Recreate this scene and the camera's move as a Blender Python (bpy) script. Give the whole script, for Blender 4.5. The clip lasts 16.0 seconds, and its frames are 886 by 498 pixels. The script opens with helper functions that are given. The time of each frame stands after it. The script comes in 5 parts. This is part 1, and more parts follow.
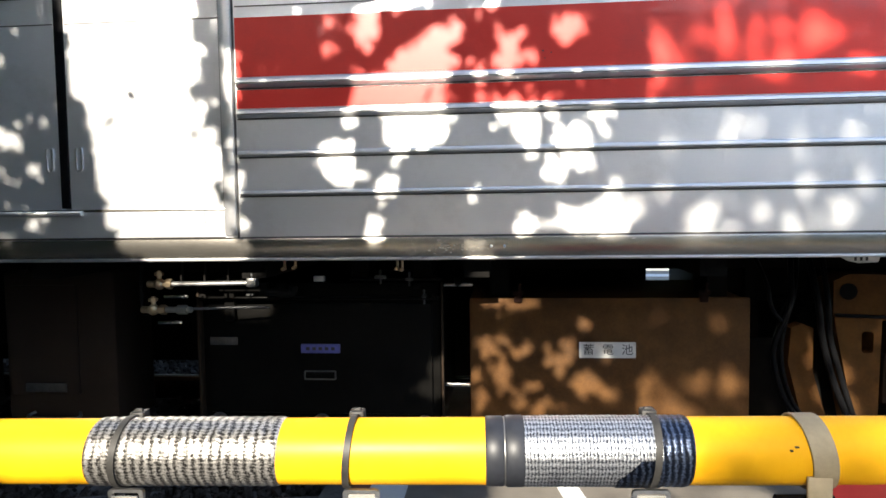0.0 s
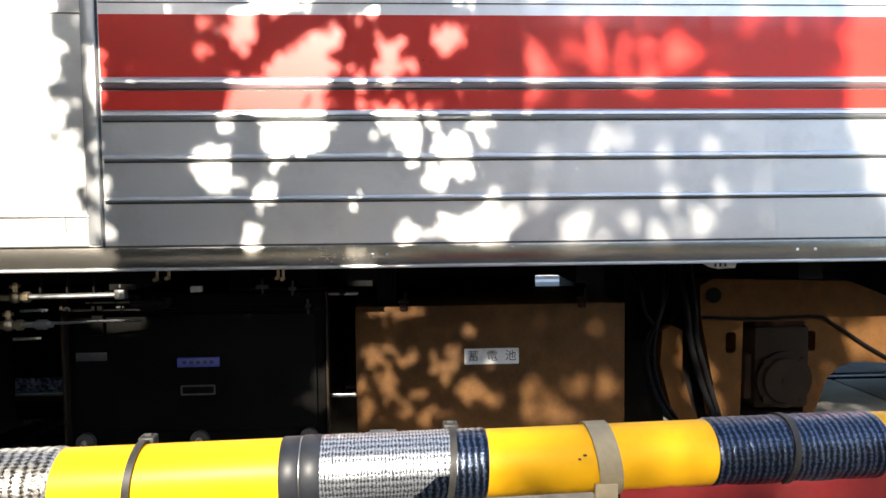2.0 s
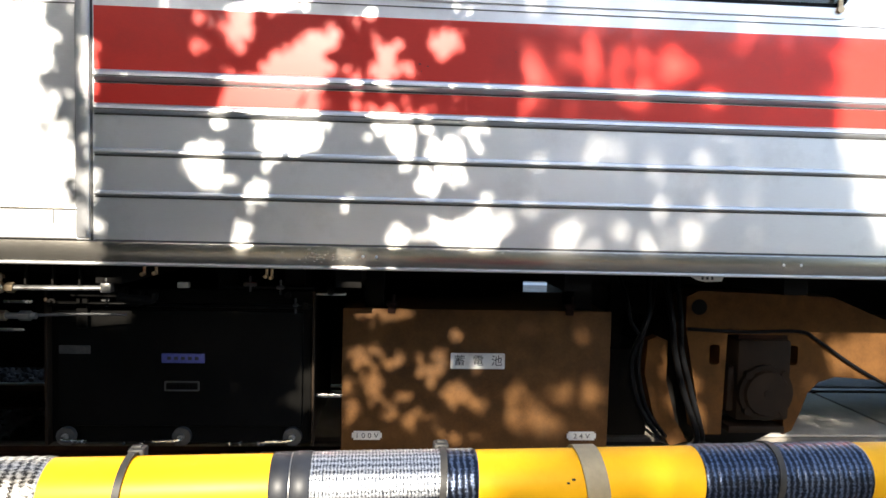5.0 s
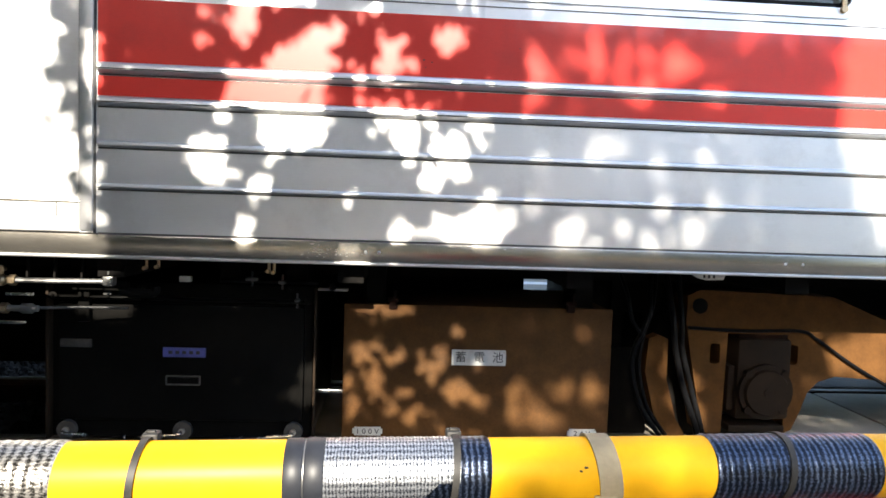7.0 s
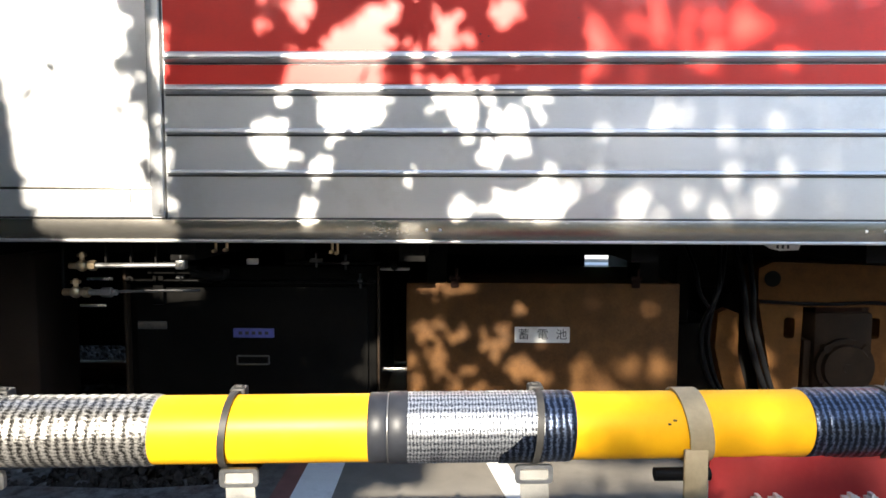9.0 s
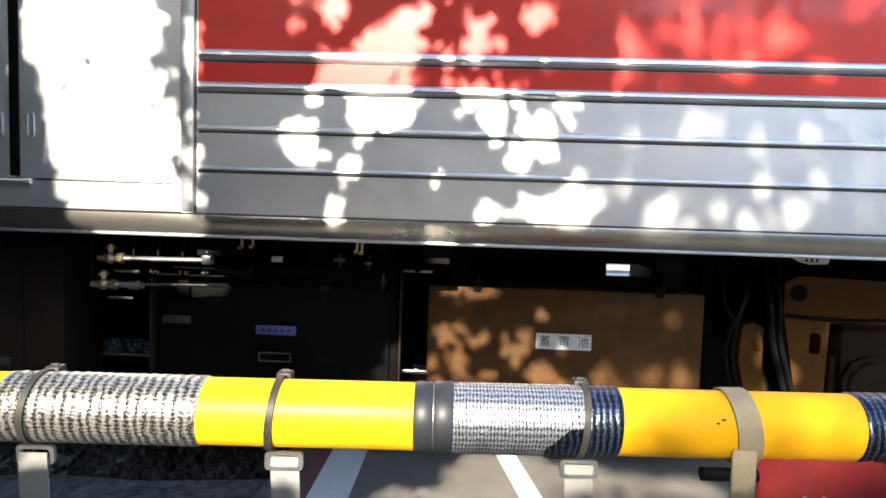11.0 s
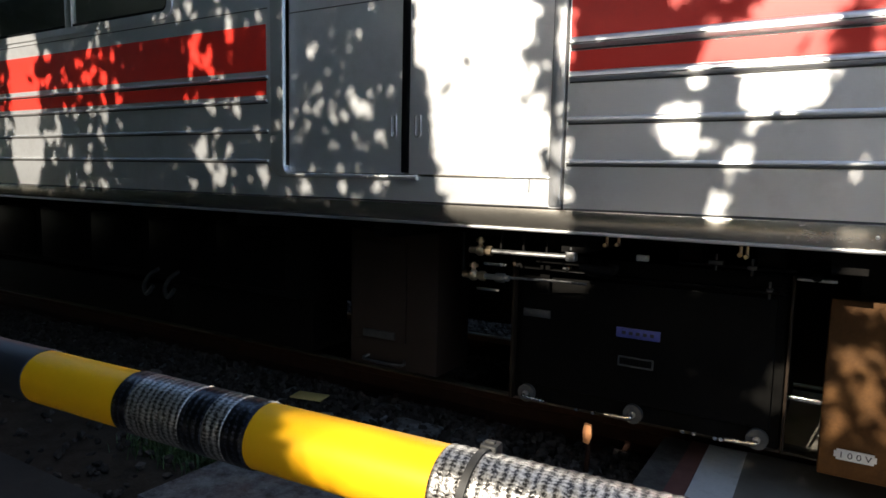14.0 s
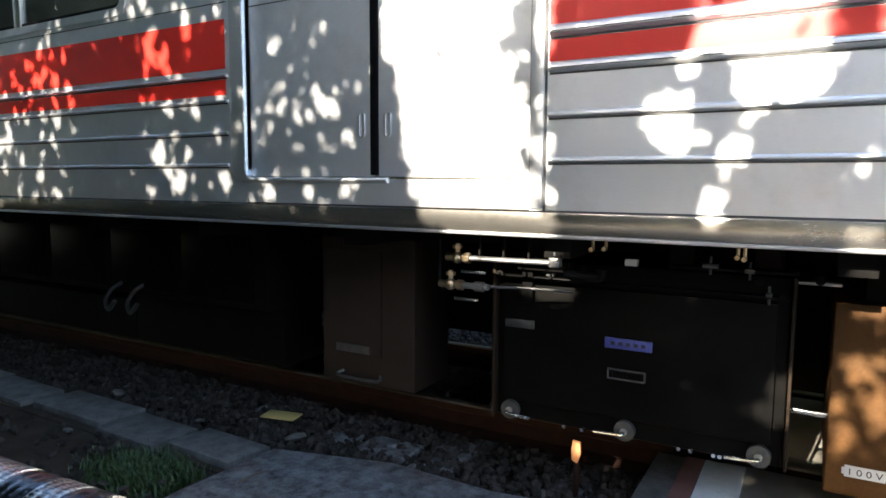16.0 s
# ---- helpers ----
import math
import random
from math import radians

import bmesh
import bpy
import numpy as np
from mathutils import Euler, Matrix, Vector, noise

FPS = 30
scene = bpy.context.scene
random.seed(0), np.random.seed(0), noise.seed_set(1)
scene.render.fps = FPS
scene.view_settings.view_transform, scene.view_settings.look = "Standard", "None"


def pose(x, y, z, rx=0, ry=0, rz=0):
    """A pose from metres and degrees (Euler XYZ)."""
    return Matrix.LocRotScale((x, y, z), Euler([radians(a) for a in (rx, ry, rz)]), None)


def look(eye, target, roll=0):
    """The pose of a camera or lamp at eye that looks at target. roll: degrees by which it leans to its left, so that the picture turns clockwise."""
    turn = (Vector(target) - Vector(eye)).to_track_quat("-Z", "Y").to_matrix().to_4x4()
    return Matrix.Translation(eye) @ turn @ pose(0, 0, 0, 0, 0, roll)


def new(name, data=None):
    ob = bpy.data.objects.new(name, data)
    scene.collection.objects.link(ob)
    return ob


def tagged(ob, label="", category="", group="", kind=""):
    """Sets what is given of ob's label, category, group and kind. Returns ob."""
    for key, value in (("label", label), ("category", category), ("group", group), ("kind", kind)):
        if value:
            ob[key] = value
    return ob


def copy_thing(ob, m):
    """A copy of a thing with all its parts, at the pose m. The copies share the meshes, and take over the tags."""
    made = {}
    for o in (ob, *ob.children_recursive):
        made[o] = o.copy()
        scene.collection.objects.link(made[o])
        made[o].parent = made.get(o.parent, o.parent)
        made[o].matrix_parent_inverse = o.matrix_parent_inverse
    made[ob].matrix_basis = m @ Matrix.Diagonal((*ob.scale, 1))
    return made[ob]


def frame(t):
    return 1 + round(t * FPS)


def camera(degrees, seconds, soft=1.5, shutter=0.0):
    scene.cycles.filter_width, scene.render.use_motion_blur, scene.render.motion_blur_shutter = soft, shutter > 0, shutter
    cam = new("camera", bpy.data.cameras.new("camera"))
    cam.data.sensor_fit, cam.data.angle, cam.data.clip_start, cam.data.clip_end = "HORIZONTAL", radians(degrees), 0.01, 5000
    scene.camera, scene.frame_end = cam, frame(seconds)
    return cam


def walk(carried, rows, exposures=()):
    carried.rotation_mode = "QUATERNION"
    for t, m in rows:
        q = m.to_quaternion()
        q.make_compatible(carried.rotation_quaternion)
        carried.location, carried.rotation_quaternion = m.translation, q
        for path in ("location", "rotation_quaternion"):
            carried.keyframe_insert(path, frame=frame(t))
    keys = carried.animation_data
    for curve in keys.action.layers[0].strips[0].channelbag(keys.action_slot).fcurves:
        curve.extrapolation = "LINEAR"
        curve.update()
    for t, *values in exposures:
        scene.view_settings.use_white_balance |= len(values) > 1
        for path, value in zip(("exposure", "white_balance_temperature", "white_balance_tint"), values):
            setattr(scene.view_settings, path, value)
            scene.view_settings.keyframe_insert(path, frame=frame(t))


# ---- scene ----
cam = camera(67.9, 16.0, soft=1.6)
PATH = [
    (0, (-0.096, 0.23, 1.170), (-0.278, 2.218, 1.048), -0.8),
    (0.5, (-0.085, 0.232, 1.170), (-0.246, 2.221, 1.050), -1.1),
    (1, (-0.052, 0.234, 1.172), (-0.12, 2.23, 1.057), -0.9),
    (1.5, (0.002, 0.253, 1.174), (0.062, 2.25, 1.066), -1.0),
    (2, (0.008, 0.244, 1.176), (0.1, 2.239, 1.070), -0.6),
    (2.5, (0.009, 0.247, 1.168), (0.117, 2.241, 1.058), 0.2),
    (3, (0.009, 0.246, 1.170), (0.116, 2.239, 1.055), 0.5),
    (3.5, (0.01, 0.244, 1.176), (0.117, 2.238, 1.059), 0.4),
    (4, (0.008, 0.241, 1.188), (0.117, 2.235, 1.071), 0.8),
    (4.2, (0.006, 0.243, 1.197), (0.124, 2.236, 1.084), 1.1),
    (6.5, (-0.011, 0.243, 1.192), (0.124, 2.236, 1.085), 1.6),
    (7, (-0.016, 0.242, 1.186), (0.117, 2.234, 1.074), 1.9),
    (7.5, (-0.024, 0.245, 1.175), (0.062, 2.239, 1.047), 1.3),
    (8, (-0.028, 0.248, 1.161), (-0.03, 2.24, 0.992), 0.8),
    (8.5, (-0.033, 0.249, 1.156), (-0.069, 2.241, 0.989), 0.1),
    (10.8, (-0.056, 0.242, 1.143), (-0.116, 2.236, 1.006), 1.5),
    (11, (-0.067, 0.245, 1.139), (-0.152, 2.239, 0.998), 1.8),
    (11.5, (-0.103, 0.237, 1.150), (-0.292, 2.224, 1.018), 1.5),
    (12, (-0.15, 0.237, 1.162), (-0.494, 2.203, 1.034), 0.9),
    (12.5, (-0.205, 0.244, 1.161), (-0.72, 2.171, 1.013), 0.1),
    (13, (-0.232, 0.295, 1.163), (-0.969, 2.146, 0.996), 0.4),
    (13.5, (-0.212, 0.338, 1.171), (-1.116, 2.111, 0.969), -0.2),
    (14, (-0.239, 0.4, 1.181), (-1.264, 2.103, 0.960), 1.2),
    (14.5, (-0.310, 0.476, 1.191), (-1.421, 2.125, 0.977), -0.4),
    (15, (-0.318, 0.526, 1.191), (-1.421, 2.179, 0.968), 1.0),
    (15.5, (-0.297, 0.581, 1.175), (-1.349, 2.269, 0.968), 0.8),
    (16, (-0.304, 0.593, 1.165), (-1.292, 2.320, 0.963), 0.3),
]
EXPOSURES = [(0, 1.66), (4, 1.63), (6.5, 1.84), (8.5, 1.86), (11, 1.88), (11.5, 1.87), (12, 1.7), (12.5, 1.4), (13, 1.15), (13.5, 1.05), (14, 1.12), (14.5, 1.45), (15, 1.95), (15.5, 2.3), (16, 2.45)]
walk(cam, [(t, look(eye, target, roll)) for t, eye, target, roll in PATH], [(t, stops, 6150, 10) for t, stops in EXPOSURES])

# ---- world and sun ----
SUN = Vector((0.12, 1.0, -0.522)).normalized()      # the way the sunlight travels
world = bpy.data.worlds.new("sky")
scene.world = world
world.use_nodes = True
wn = world.node_tree.nodes
wl = world.node_tree.links
sky = wn.new("ShaderNodeTexSky")
sky.sky_type = 'NISHITA'
sky.sun_disc = False
sky.sun_elevation = math.asin(-SUN.z)
sky.sun_rotation = math.atan2(-SUN.x, -SUN.y)
sky.air_density, sky.dust_density, sky.ozone_density = 1.0, 1.2, 1.0
wl.new(sky.outputs[0], wn["Background"].inputs[0])
wn["Background"].inputs[1].default_value = 0.15
sun_data = bpy.data.lights.new("sun", 'SUN')
sun_data.energy = 5.0
sun_data.angle = radians(0.53)
sun_data.color = (1.0, 0.885, 0.71)
sun = new("sun", sun_data)
sun.matrix_world = look((-2.4, -8, 6), Vector((-2.4, -8, 6)) + SUN)

# ---- building tools ----
def box(bm, x0, x1, y0, y1, z0, z1, bev=0.0, seg=2):
    m = Matrix.LocRotScale(((x0 + x1) / 2, (y0 + y1) / 2, (z0 + z1) / 2), None, (abs(x1 - x0), abs(y1 - y0), abs(z1 - z0)))
    r = bmesh.ops.create_cube(bm, size=1, matrix=m)
    if bev:
        es = list({e for v in r["verts"] for e in v.link_edges})
        bmesh.ops.bevel(bm, geom=es, offset=bev, segments=seg, affect='EDGES', profile=0.5, clamp_overlap=True)
    return bm


def cyl(bm, p, q, r, seg=24, r2=None, caps=True):
    p, q = Vector(p), Vector(q)
    turn = (q - p).to_track_quat('Z', 'Y').to_matrix().to_4x4()
    bmesh.ops.create_cone(bm, cap_ends=caps, segments=seg, radius1=r, radius2=r if r2 is None else r2, depth=(q - p).length,
                          matrix=Matrix.Translation((p + q) / 2) @ turn)
    return bm


def tube(bm, pts, r, seg=10, steps=6):
    pts = [Vector(p) for p in pts]
    path = []
    for i in range(len(pts) - 1):
        p0, p1, p2, p3 = pts[max(i - 1, 0)], pts[i], pts[i + 1], pts[min(i + 2, len(pts) - 1)]
        for k in range(steps):
            t = k / steps
            path.append(0.5 * (2 * p1 + (p2 - p0) * t + (2 * p0 - 5 * p1 + 4 * p2 - p3) * t * t + (3 * p1 - p0 - 3 * p2 + p3) * t ** 3))
    path.append(pts[-1])
    rings = []
    for i, c in enumerate(path):
        d = (path[min(i + 1, len(path) - 1)] - path[max(i - 1, 0)]).normalized()
        a = d.orthogonal().normalized() if not rings else (last - d * last.dot(d)).normalized()
        last, b = a, d.cross(a)
        rings.append([bm.verts.new(c + r * (math.cos(u) * a + math.sin(u) * b)) for u in [2 * math.pi * k / seg for k in range(seg)]])
    for s, t in zip(rings, rings[1:]):
        for k in range(seg):
            bm.faces.new((s[k], s[(k + 1) % seg], t[(k + 1) % seg], t[k]))
    bm.faces.new(rings[0][::-1])
    bm.faces.new(rings[-1])
    return bm


def slab(bm, outline, y0, y1, holes=(), bev=0.0):
    """A plate in the x-z plane from y0 to y1 with a given outline and holes."""
    edges = []
    for loop in (outline, *holes):
        vs = [bm.verts.new((x, y0, z)) for x, z in loop]
        edges += [bm.edges.new((a, b)) for a, b in zip(vs, vs[1:] + vs[:1])]
    faces = [f for f in bmesh.ops.triangle_fill(bm, use_beauty=True, use_dissolve=False, edges=edges)["geom"] if isinstance(f, bmesh.types.BMFace)]
    r = bmesh.ops.extrude_face_region(bm, geom=faces)
    bmesh.ops.translate(bm, vec=(0, y1 - y0, 0), verts=[v for v in r["geom"] if isinstance(v, bmesh.types.BMVert)])
    bmesh.ops.recalc_face_normals(bm, faces=bm.faces[:])
    return bm


def profile_x(bm, prof, x0, x1):
    """A bar along x with the closed profile (y, z)."""
    a = [bm.verts.new((x0, y, z)) for y, z in prof]
    b = [bm.verts.new((x1, y, z)) for y, z in prof]
    n = len(prof)
    for i in range(n):
        bm.faces.new((a[i], a[(i + 1) % n], b[(i + 1) % n], b[i]))
    bm.faces.new(a[::-1])
    bm.faces.new(b)
    bmesh.ops.recalc_face_normals(bm, faces=bm.faces[:])
    return bm


def rounded(x0, x1, z0, z1, r, n=5):
    out = []
    for cx, cz, a0 in ((x1 - r, z1 - r, 0), (x0 + r, z1 - r, 90), (x0 + r, z0 + r, 180), (x1 - r, z0 + r, 270)):
        for k in range(n + 1):
            a = radians(a0 + 90 * k / n)
            out.append((cx + r * math.cos(a), cz + r * math.sin(a)))
    return out


def mesh_of(name, bm, material, smooth=True):
    me = bpy.data.meshes.new(name)
    bm.to_mesh(me)
    bm.free()
    if material:
        me.materials.append(material)
    if smooth:
        me.shade_smooth()
        me.set_sharp_from_angle(angle=radians(35))
    return me


def part(name, bm, material, parent, label="", smooth=True):
    ob = new(name, mesh_of(name, bm, material, smooth))
    ob.parent = parent
    if parent.type == 'EMPTY':
        ob.matrix_parent_inverse = Matrix.Translation(parent.location).inverted()
    if label:
        ob["label"] = label
    return ob


def thing(name, base, label, category, group="", kind=""):
    ob = new(name)
    ob.empty_display_size = 0.1
    ob.location = base
    return tagged(ob, label, category, group, kind)


def single(name, bm, material, label, category, group="", kind="", smooth=True):
    return tagged(new(name, mesh_of(name, bm, material, smooth)), label, category, group, kind)


def mesh_from(name, verts, faces, material):
    me = bpy.data.meshes.new(name)
    me.from_pydata(verts, [], faces)
    me.materials.append(material)
    return me


def words(text, size, x, y, z, material, parent, name="lettering", stretch=1.0):
    """Upright writing that faces -y, centred on (x, z), as a thin mesh."""
    cu = bpy.data.curves.new(name, 'FONT')
    cu.body, cu.size, cu.align_x, cu.align_y, cu.extrude = text, size, 'CENTER', 'CENTER', 0.0006
    tmp = new("tmp_text", cu)
    bpy.context.view_layer.update()
    me = bpy.data.meshes.new_from_object(tmp.evaluated_get(bpy.context.evaluated_depsgraph_get()))
    bpy.data.objects.remove(tmp)
    me.transform(Matrix.Translation((x, y, z)) @ Matrix.Rotation(radians(90), 4, 'X') @ Matrix.Diagonal((stretch, 1, 1, 1)))
    me.materials.clear()
    me.materials.append(material)
    ob = new(name, me)
    ob.parent = parent
    if parent.type == 'EMPTY':
        ob.matrix_parent_inverse = Matrix.Translation(parent.location).inverted()
    return ob


# ---- materials ----
BOOM_Y, BOOM_Z, BOOM_R = 0.857, 0.957, 0.0292      # the barrier pole's line and radius


def surface(name, c1, c2, scale=8.0, rough=0.6, metal=0.0, bump=0.2, fine=120.0, squash=(1, 1, 1), rough2=None, dirt=None, dirt_amount=0.5,
            spec=0.5, coat=0.0, dist=0.002, per_island=0.0, per_object=0.0, dirt_scale=3.0):
    """A procedural surface: broad patches between two colours, fine grain, uneven gloss, relief and optional stains."""
    m = bpy.data.materials.new(name)
    m.use_nodes = True
    n, l = m.node_tree.nodes, m.node_tree.links
    b = n["Principled BSDF"]
    co = n.new("ShaderNodeTexCoord")
    mp = n.new("ShaderNodeMapping")
    mp.inputs["Scale"].default_value = squash
    l.new(co.outputs["Object"], mp.inputs[0])
    big = n.new("ShaderNodeTexNoise")
    big.inputs["Scale"].default_value, big.inputs["Detail"].default_value, big.inputs["Roughness"].default_value = scale, 6, 0.6
    small = n.new("ShaderNodeTexNoise")
    small.inputs["Scale"].default_value, small.inputs["Detail"].default_value = fine, 3
    for t in (big, small):
        l.new(mp.outputs[0], t.inputs["Vector"])
    ramp = n.new("ShaderNodeMapRange")
    ramp.inputs[1].default_value, ramp.inputs[2].default_value = 0.3, 0.7
    add = n.new("ShaderNodeMath")
    add.operation = 'MULTIPLY_ADD'
    l.new(small.outputs[0], add.inputs[0])
    add.inputs[1].default_value = 0.35
    l.new(big.outputs[0], add.inputs[2])
    sub = n.new("ShaderNodeMath")
    sub.operation = 'SUBTRACT'
    sub.inputs[1].default_value = 0.17
    l.new(add.outputs[0], sub.inputs[0])
    l.new(sub.outputs[0], ramp.inputs[0])
    mix = n.new("ShaderNodeMix")
    mix.data_type = 'RGBA'
    mix.inputs[6].default_value, mix.inputs[7].default_value = (*c1, 1), (*c2, 1)
    l.new(ramp.outputs[0], mix.inputs[0])
    colour = mix.outputs[2]
    if dirt:
        dn = n.new("ShaderNodeTexNoise")
        dn.inputs["Scale"].default_value, dn.inputs["Detail"].default_value, dn.inputs["Roughness"].default_value = dirt_scale, 8, 0.7
        l.new(co.outputs["Object"], dn.inputs["Vector"])
        dr = n.new("ShaderNodeMapRange")
        dr.inputs[1].default_value, dr.inputs[2].default_value, dr.inputs[4].default_value = 0.5, 0.75, dirt_amount
        l.new(dn.outputs[0], dr.inputs[0])
        dm = n.new("ShaderNodeMix")
        dm.data_type = 'RGBA'
        dm.inputs[7].default_value = (*dirt, 1)
        l.new(dr.outputs[0], dm.inputs[0])
        l.new(colour, dm.inputs[6])
        colour = dm.outputs[2]
    if per_island or per_object:
        hv = n.new("ShaderNodeHueSaturation")
        src = n.new("ShaderNodeNewGeometry").outputs["Random Per Island"] if per_island else n.new("ShaderNodeObjectInfo").outputs["Random"]
        vr = n.new("ShaderNodeMapRange")
        amount = per_island or per_object
        vr.inputs[3].default_value, vr.inputs[4].default_value = 1 - amount, 1 + amount
        l.new(src, vr.inputs[0])
        l.new(vr.outputs[0], hv.inputs["Value"])
        l.new(colour, hv.inputs["Color"])
        colour = hv.outputs[0]
    l.new(colour, b.inputs["Base Color"])
    rr = n.new("ShaderNodeMapRange")
    rr.inputs[3].default_value, rr.inputs[4].default_value = rough, rough if rough2 is None else rough2
    l.new(sub.outputs[0], rr.inputs[0])
    l.new(rr.outputs[0], b.inputs["Roughness"])
    b.inputs["Metallic"].default_value = metal
    b.inputs["Specular IOR Level"].default_value = spec
    b.inputs["Coat Weight"].default_value = coat
    if bump:
        bp = n.new("ShaderNodeBump")
        bp.inputs["Strength"].default_value, bp.inputs["Distance"].default_value = bump, dist
        l.new(add.outputs[0], bp.inputs["Height"])
        l.new(bp.outputs[0], b.inputs["Normal"])
    return m


STEEL = surface("brushed_stainless", (0.80, 0.805, 0.82), (0.88, 0.885, 0.895), 1.6, 0.30, 0.84, 0.03, 260, (0.12, 1, 1), 0.46, (0.42, 0.40, 0.37), 0.35, dist=0.001)
SILL = surface("dull_sill_steel", (0.27, 0.25, 0.22), (0.42, 0.395, 0.35), 2.5, 0.18, 0.9, 0.01, 200, (0.25, 1, 1), 0.32, (0.30, 0.25, 0.18), 0.5, dist=0.001, dirt_scale=1.6)
RIBSTEEL = surface("polished_rib_steel", (0.58, 0.58, 0.58), (0.66, 0.66, 0.65), 4, 0.32, 0.9, 0.0, 200, (0.1, 1, 1), 0.42)
RED = surface("red_stripe_film", (0.70, 0.026, 0.014), (0.78, 0.036, 0.020), 1.5, 0.36, 0.0, 0.04, 220, (0.3, 1, 1), 0.45, (0.40, 0.03, 0.025), 0.4, spec=0.5, dist=0.001, coat=0.3)
RUBBER = surface("black_rubber", (0.0035, 0.0035, 0.004), (0.007, 0.007, 0.0075), 20, 0.32, 0, 0.05, spec=0.06)
SEAM = surface("dark_joint_sealant", (0.03, 0.03, 0.03), (0.07, 0.065, 0.06), 30, 0.6, 0, 0.1)
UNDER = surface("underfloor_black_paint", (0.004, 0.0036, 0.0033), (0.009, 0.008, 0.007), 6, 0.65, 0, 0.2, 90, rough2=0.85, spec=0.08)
CABINET = surface("black_cabinet_paint", (0.0042, 0.004, 0.0038), (0.0068, 0.0065, 0.006), 5, 0.25, 0, 0.06, 80, rough2=0.4, dirt=(0.014, 0.013, 0.011), dirt_amount=0.4, spec=0.02)
DUSTY = surface("dusty_brown_box_paint", (0.066, 0.0305, 0.0105), (0.116, 0.056, 0.0190), 7, 0.6, 0, 0.15, 110, rough2=0.8, dirt=(0.028, 0.019, 0.012), dirt_amount=0.7, spec=0.12)
# dusty box paint again, darkened to put low light into the colour
DUSTY_DIM = surface("dimmed_dusty_case_paint", (0.017, 0.011, 0.008), (0.03, 0.02, 0.014), 6, 0.6, 0, 0.15, 110, rough2=0.8, dirt=(0.02, 0.016, 0.012), dirt_amount=0.5, spec=0.3)
BOGIE = surface("rust_dusted_bogie_paint", (0.075, 0.033, 0.009), (0.125, 0.057, 0.016), 9, 0.7, 0, 0.35, 90, rough2=0.9, dirt=(0.035, 0.018, 0.008), dirt_amount=0.7, spec=0.15)
AXLEBOX = surface("grey_brown_casting", (0.014, 0.009, 0.005), (0.024, 0.015, 0.009), 10, 0.6, 0, 0.4, 120, rough2=0.85, spec=0.15)
BRASS = surface("weathered_brass", (0.42, 0.30, 0.17), (0.62, 0.50, 0.34), 30, 0.3, 0.9, 0.2, 150, rough2=0.5)
PIPE = surface("galvanised_pipe", (0.32, 0.32, 0.31), (0.46, 0.45, 0.44), 20, 0.3, 0.9, 0.1, 150, rough2=0.45)
CHROME = surface("worn_bright_steel", (0.62, 0.62, 0.62), (0.75, 0.75, 0.74), 30, 0.15, 1.0, 0.05, 200, rough2=0.35)
DISC = surface("dull_grey_disc", (0.045, 0.045, 0.045), (0.085, 0.085, 0.082), 25, 0.45, 0.3, 0.2)
PLATE = surface("white_nameplate", (0.62, 0.62, 0.60), (0.72, 0.72, 0.69), 20, 0.4, 0.2, 0.05, dirt=(0.35, 0.3, 0.24), dirt_amount=0.5, dirt_scale=12)
BLUE = surface("blue_nameplate", (0.05, 0.06, 0.24), (0.09, 0.10, 0.34), 30, 0.4, 0, 0.05)
INK = surface("black_lettering", (0.015, 0.015, 0.016), (0.03, 0.03, 0.03), 40, 0.5, 0, 0)
YELLOW = surface("yellow_boom_paint", (0.80, 0.395, 0.004), (0.85, 0.445, 0.007), 6, 0.34, 0, 0.05, 160, rough2=0.5, dirt=(0.62, 0.31, 0.008), dirt_amount=0.5, spec=0.18, dist=0.001)
BLACKBAND = surface("black_boom_band", (0.012, 0.013, 0.017), (0.024, 0.026, 0.032), 12, 0.38, 0, 0.05, 160, rough2=0.5, spec=0.35)
TIE = surface("weathered_cable_tie", (0.022, 0.021, 0.019), (0.042, 0.040, 0.037), 40, 0.42, 0, 0.1, rough2=0.6, spec=0.3)
STRAP = surface("grey_webbing_strap", (0.20, 0.195, 0.18), (0.28, 0.272, 0.25), 30, 0.8, 0, 0.5, 700, dist=0.001)
BUCKLE = surface("scratched_buckle_steel", (0.5, 0.5, 0.5), (0.66, 0.66, 0.65), 60, 0.25, 1, 0.1, 300, rough2=0.4)
OLD_YELLOW = surface("faded_yellow_strap", (0.25, 0.20, 0.125), (0.33, 0.27, 0.17), 25, 0.6, 0, 0.2, 200)
REDCLOTH = surface("red_vinyl_sheet", (0.42, 0.03, 0.035), (0.52, 0.05, 0.05), 10, 0.42, 0, 0.25, 140, rough2=0.6, dirt=(0.5, 0.12, 0.11), dirt_amount=0.4)
ASPHALT = surface("pale_worn_road", (0.20, 0.178, 0.148), (0.27, 0.245, 0.205), 5, 0.8, 0, 0.8, 160, rough2=0.95, dirt=(0.13, 0.115, 0.095), dirt_amount=0.6, dist=0.006)
CONCRETE = surface("old_concrete", (0.085, 0.078, 0.07), (0.19, 0.178, 0.16), 11, 0.8, 0, 0.8, 90, rough2=0.95, dirt=(0.055, 0.042, 0.03), dirt_amount=0.8, dist=0.005, per_object=0.12, spec=0.15)
PALE = surface("pale_concrete_panel", (0.36, 0.34, 0.31), (0.46, 0.44, 0.40), 4, 0.8, 0, 0.5, 90, rough2=0.95, dirt=(0.22, 0.2, 0.17), dirt_amount=0.5, dist=0.004)
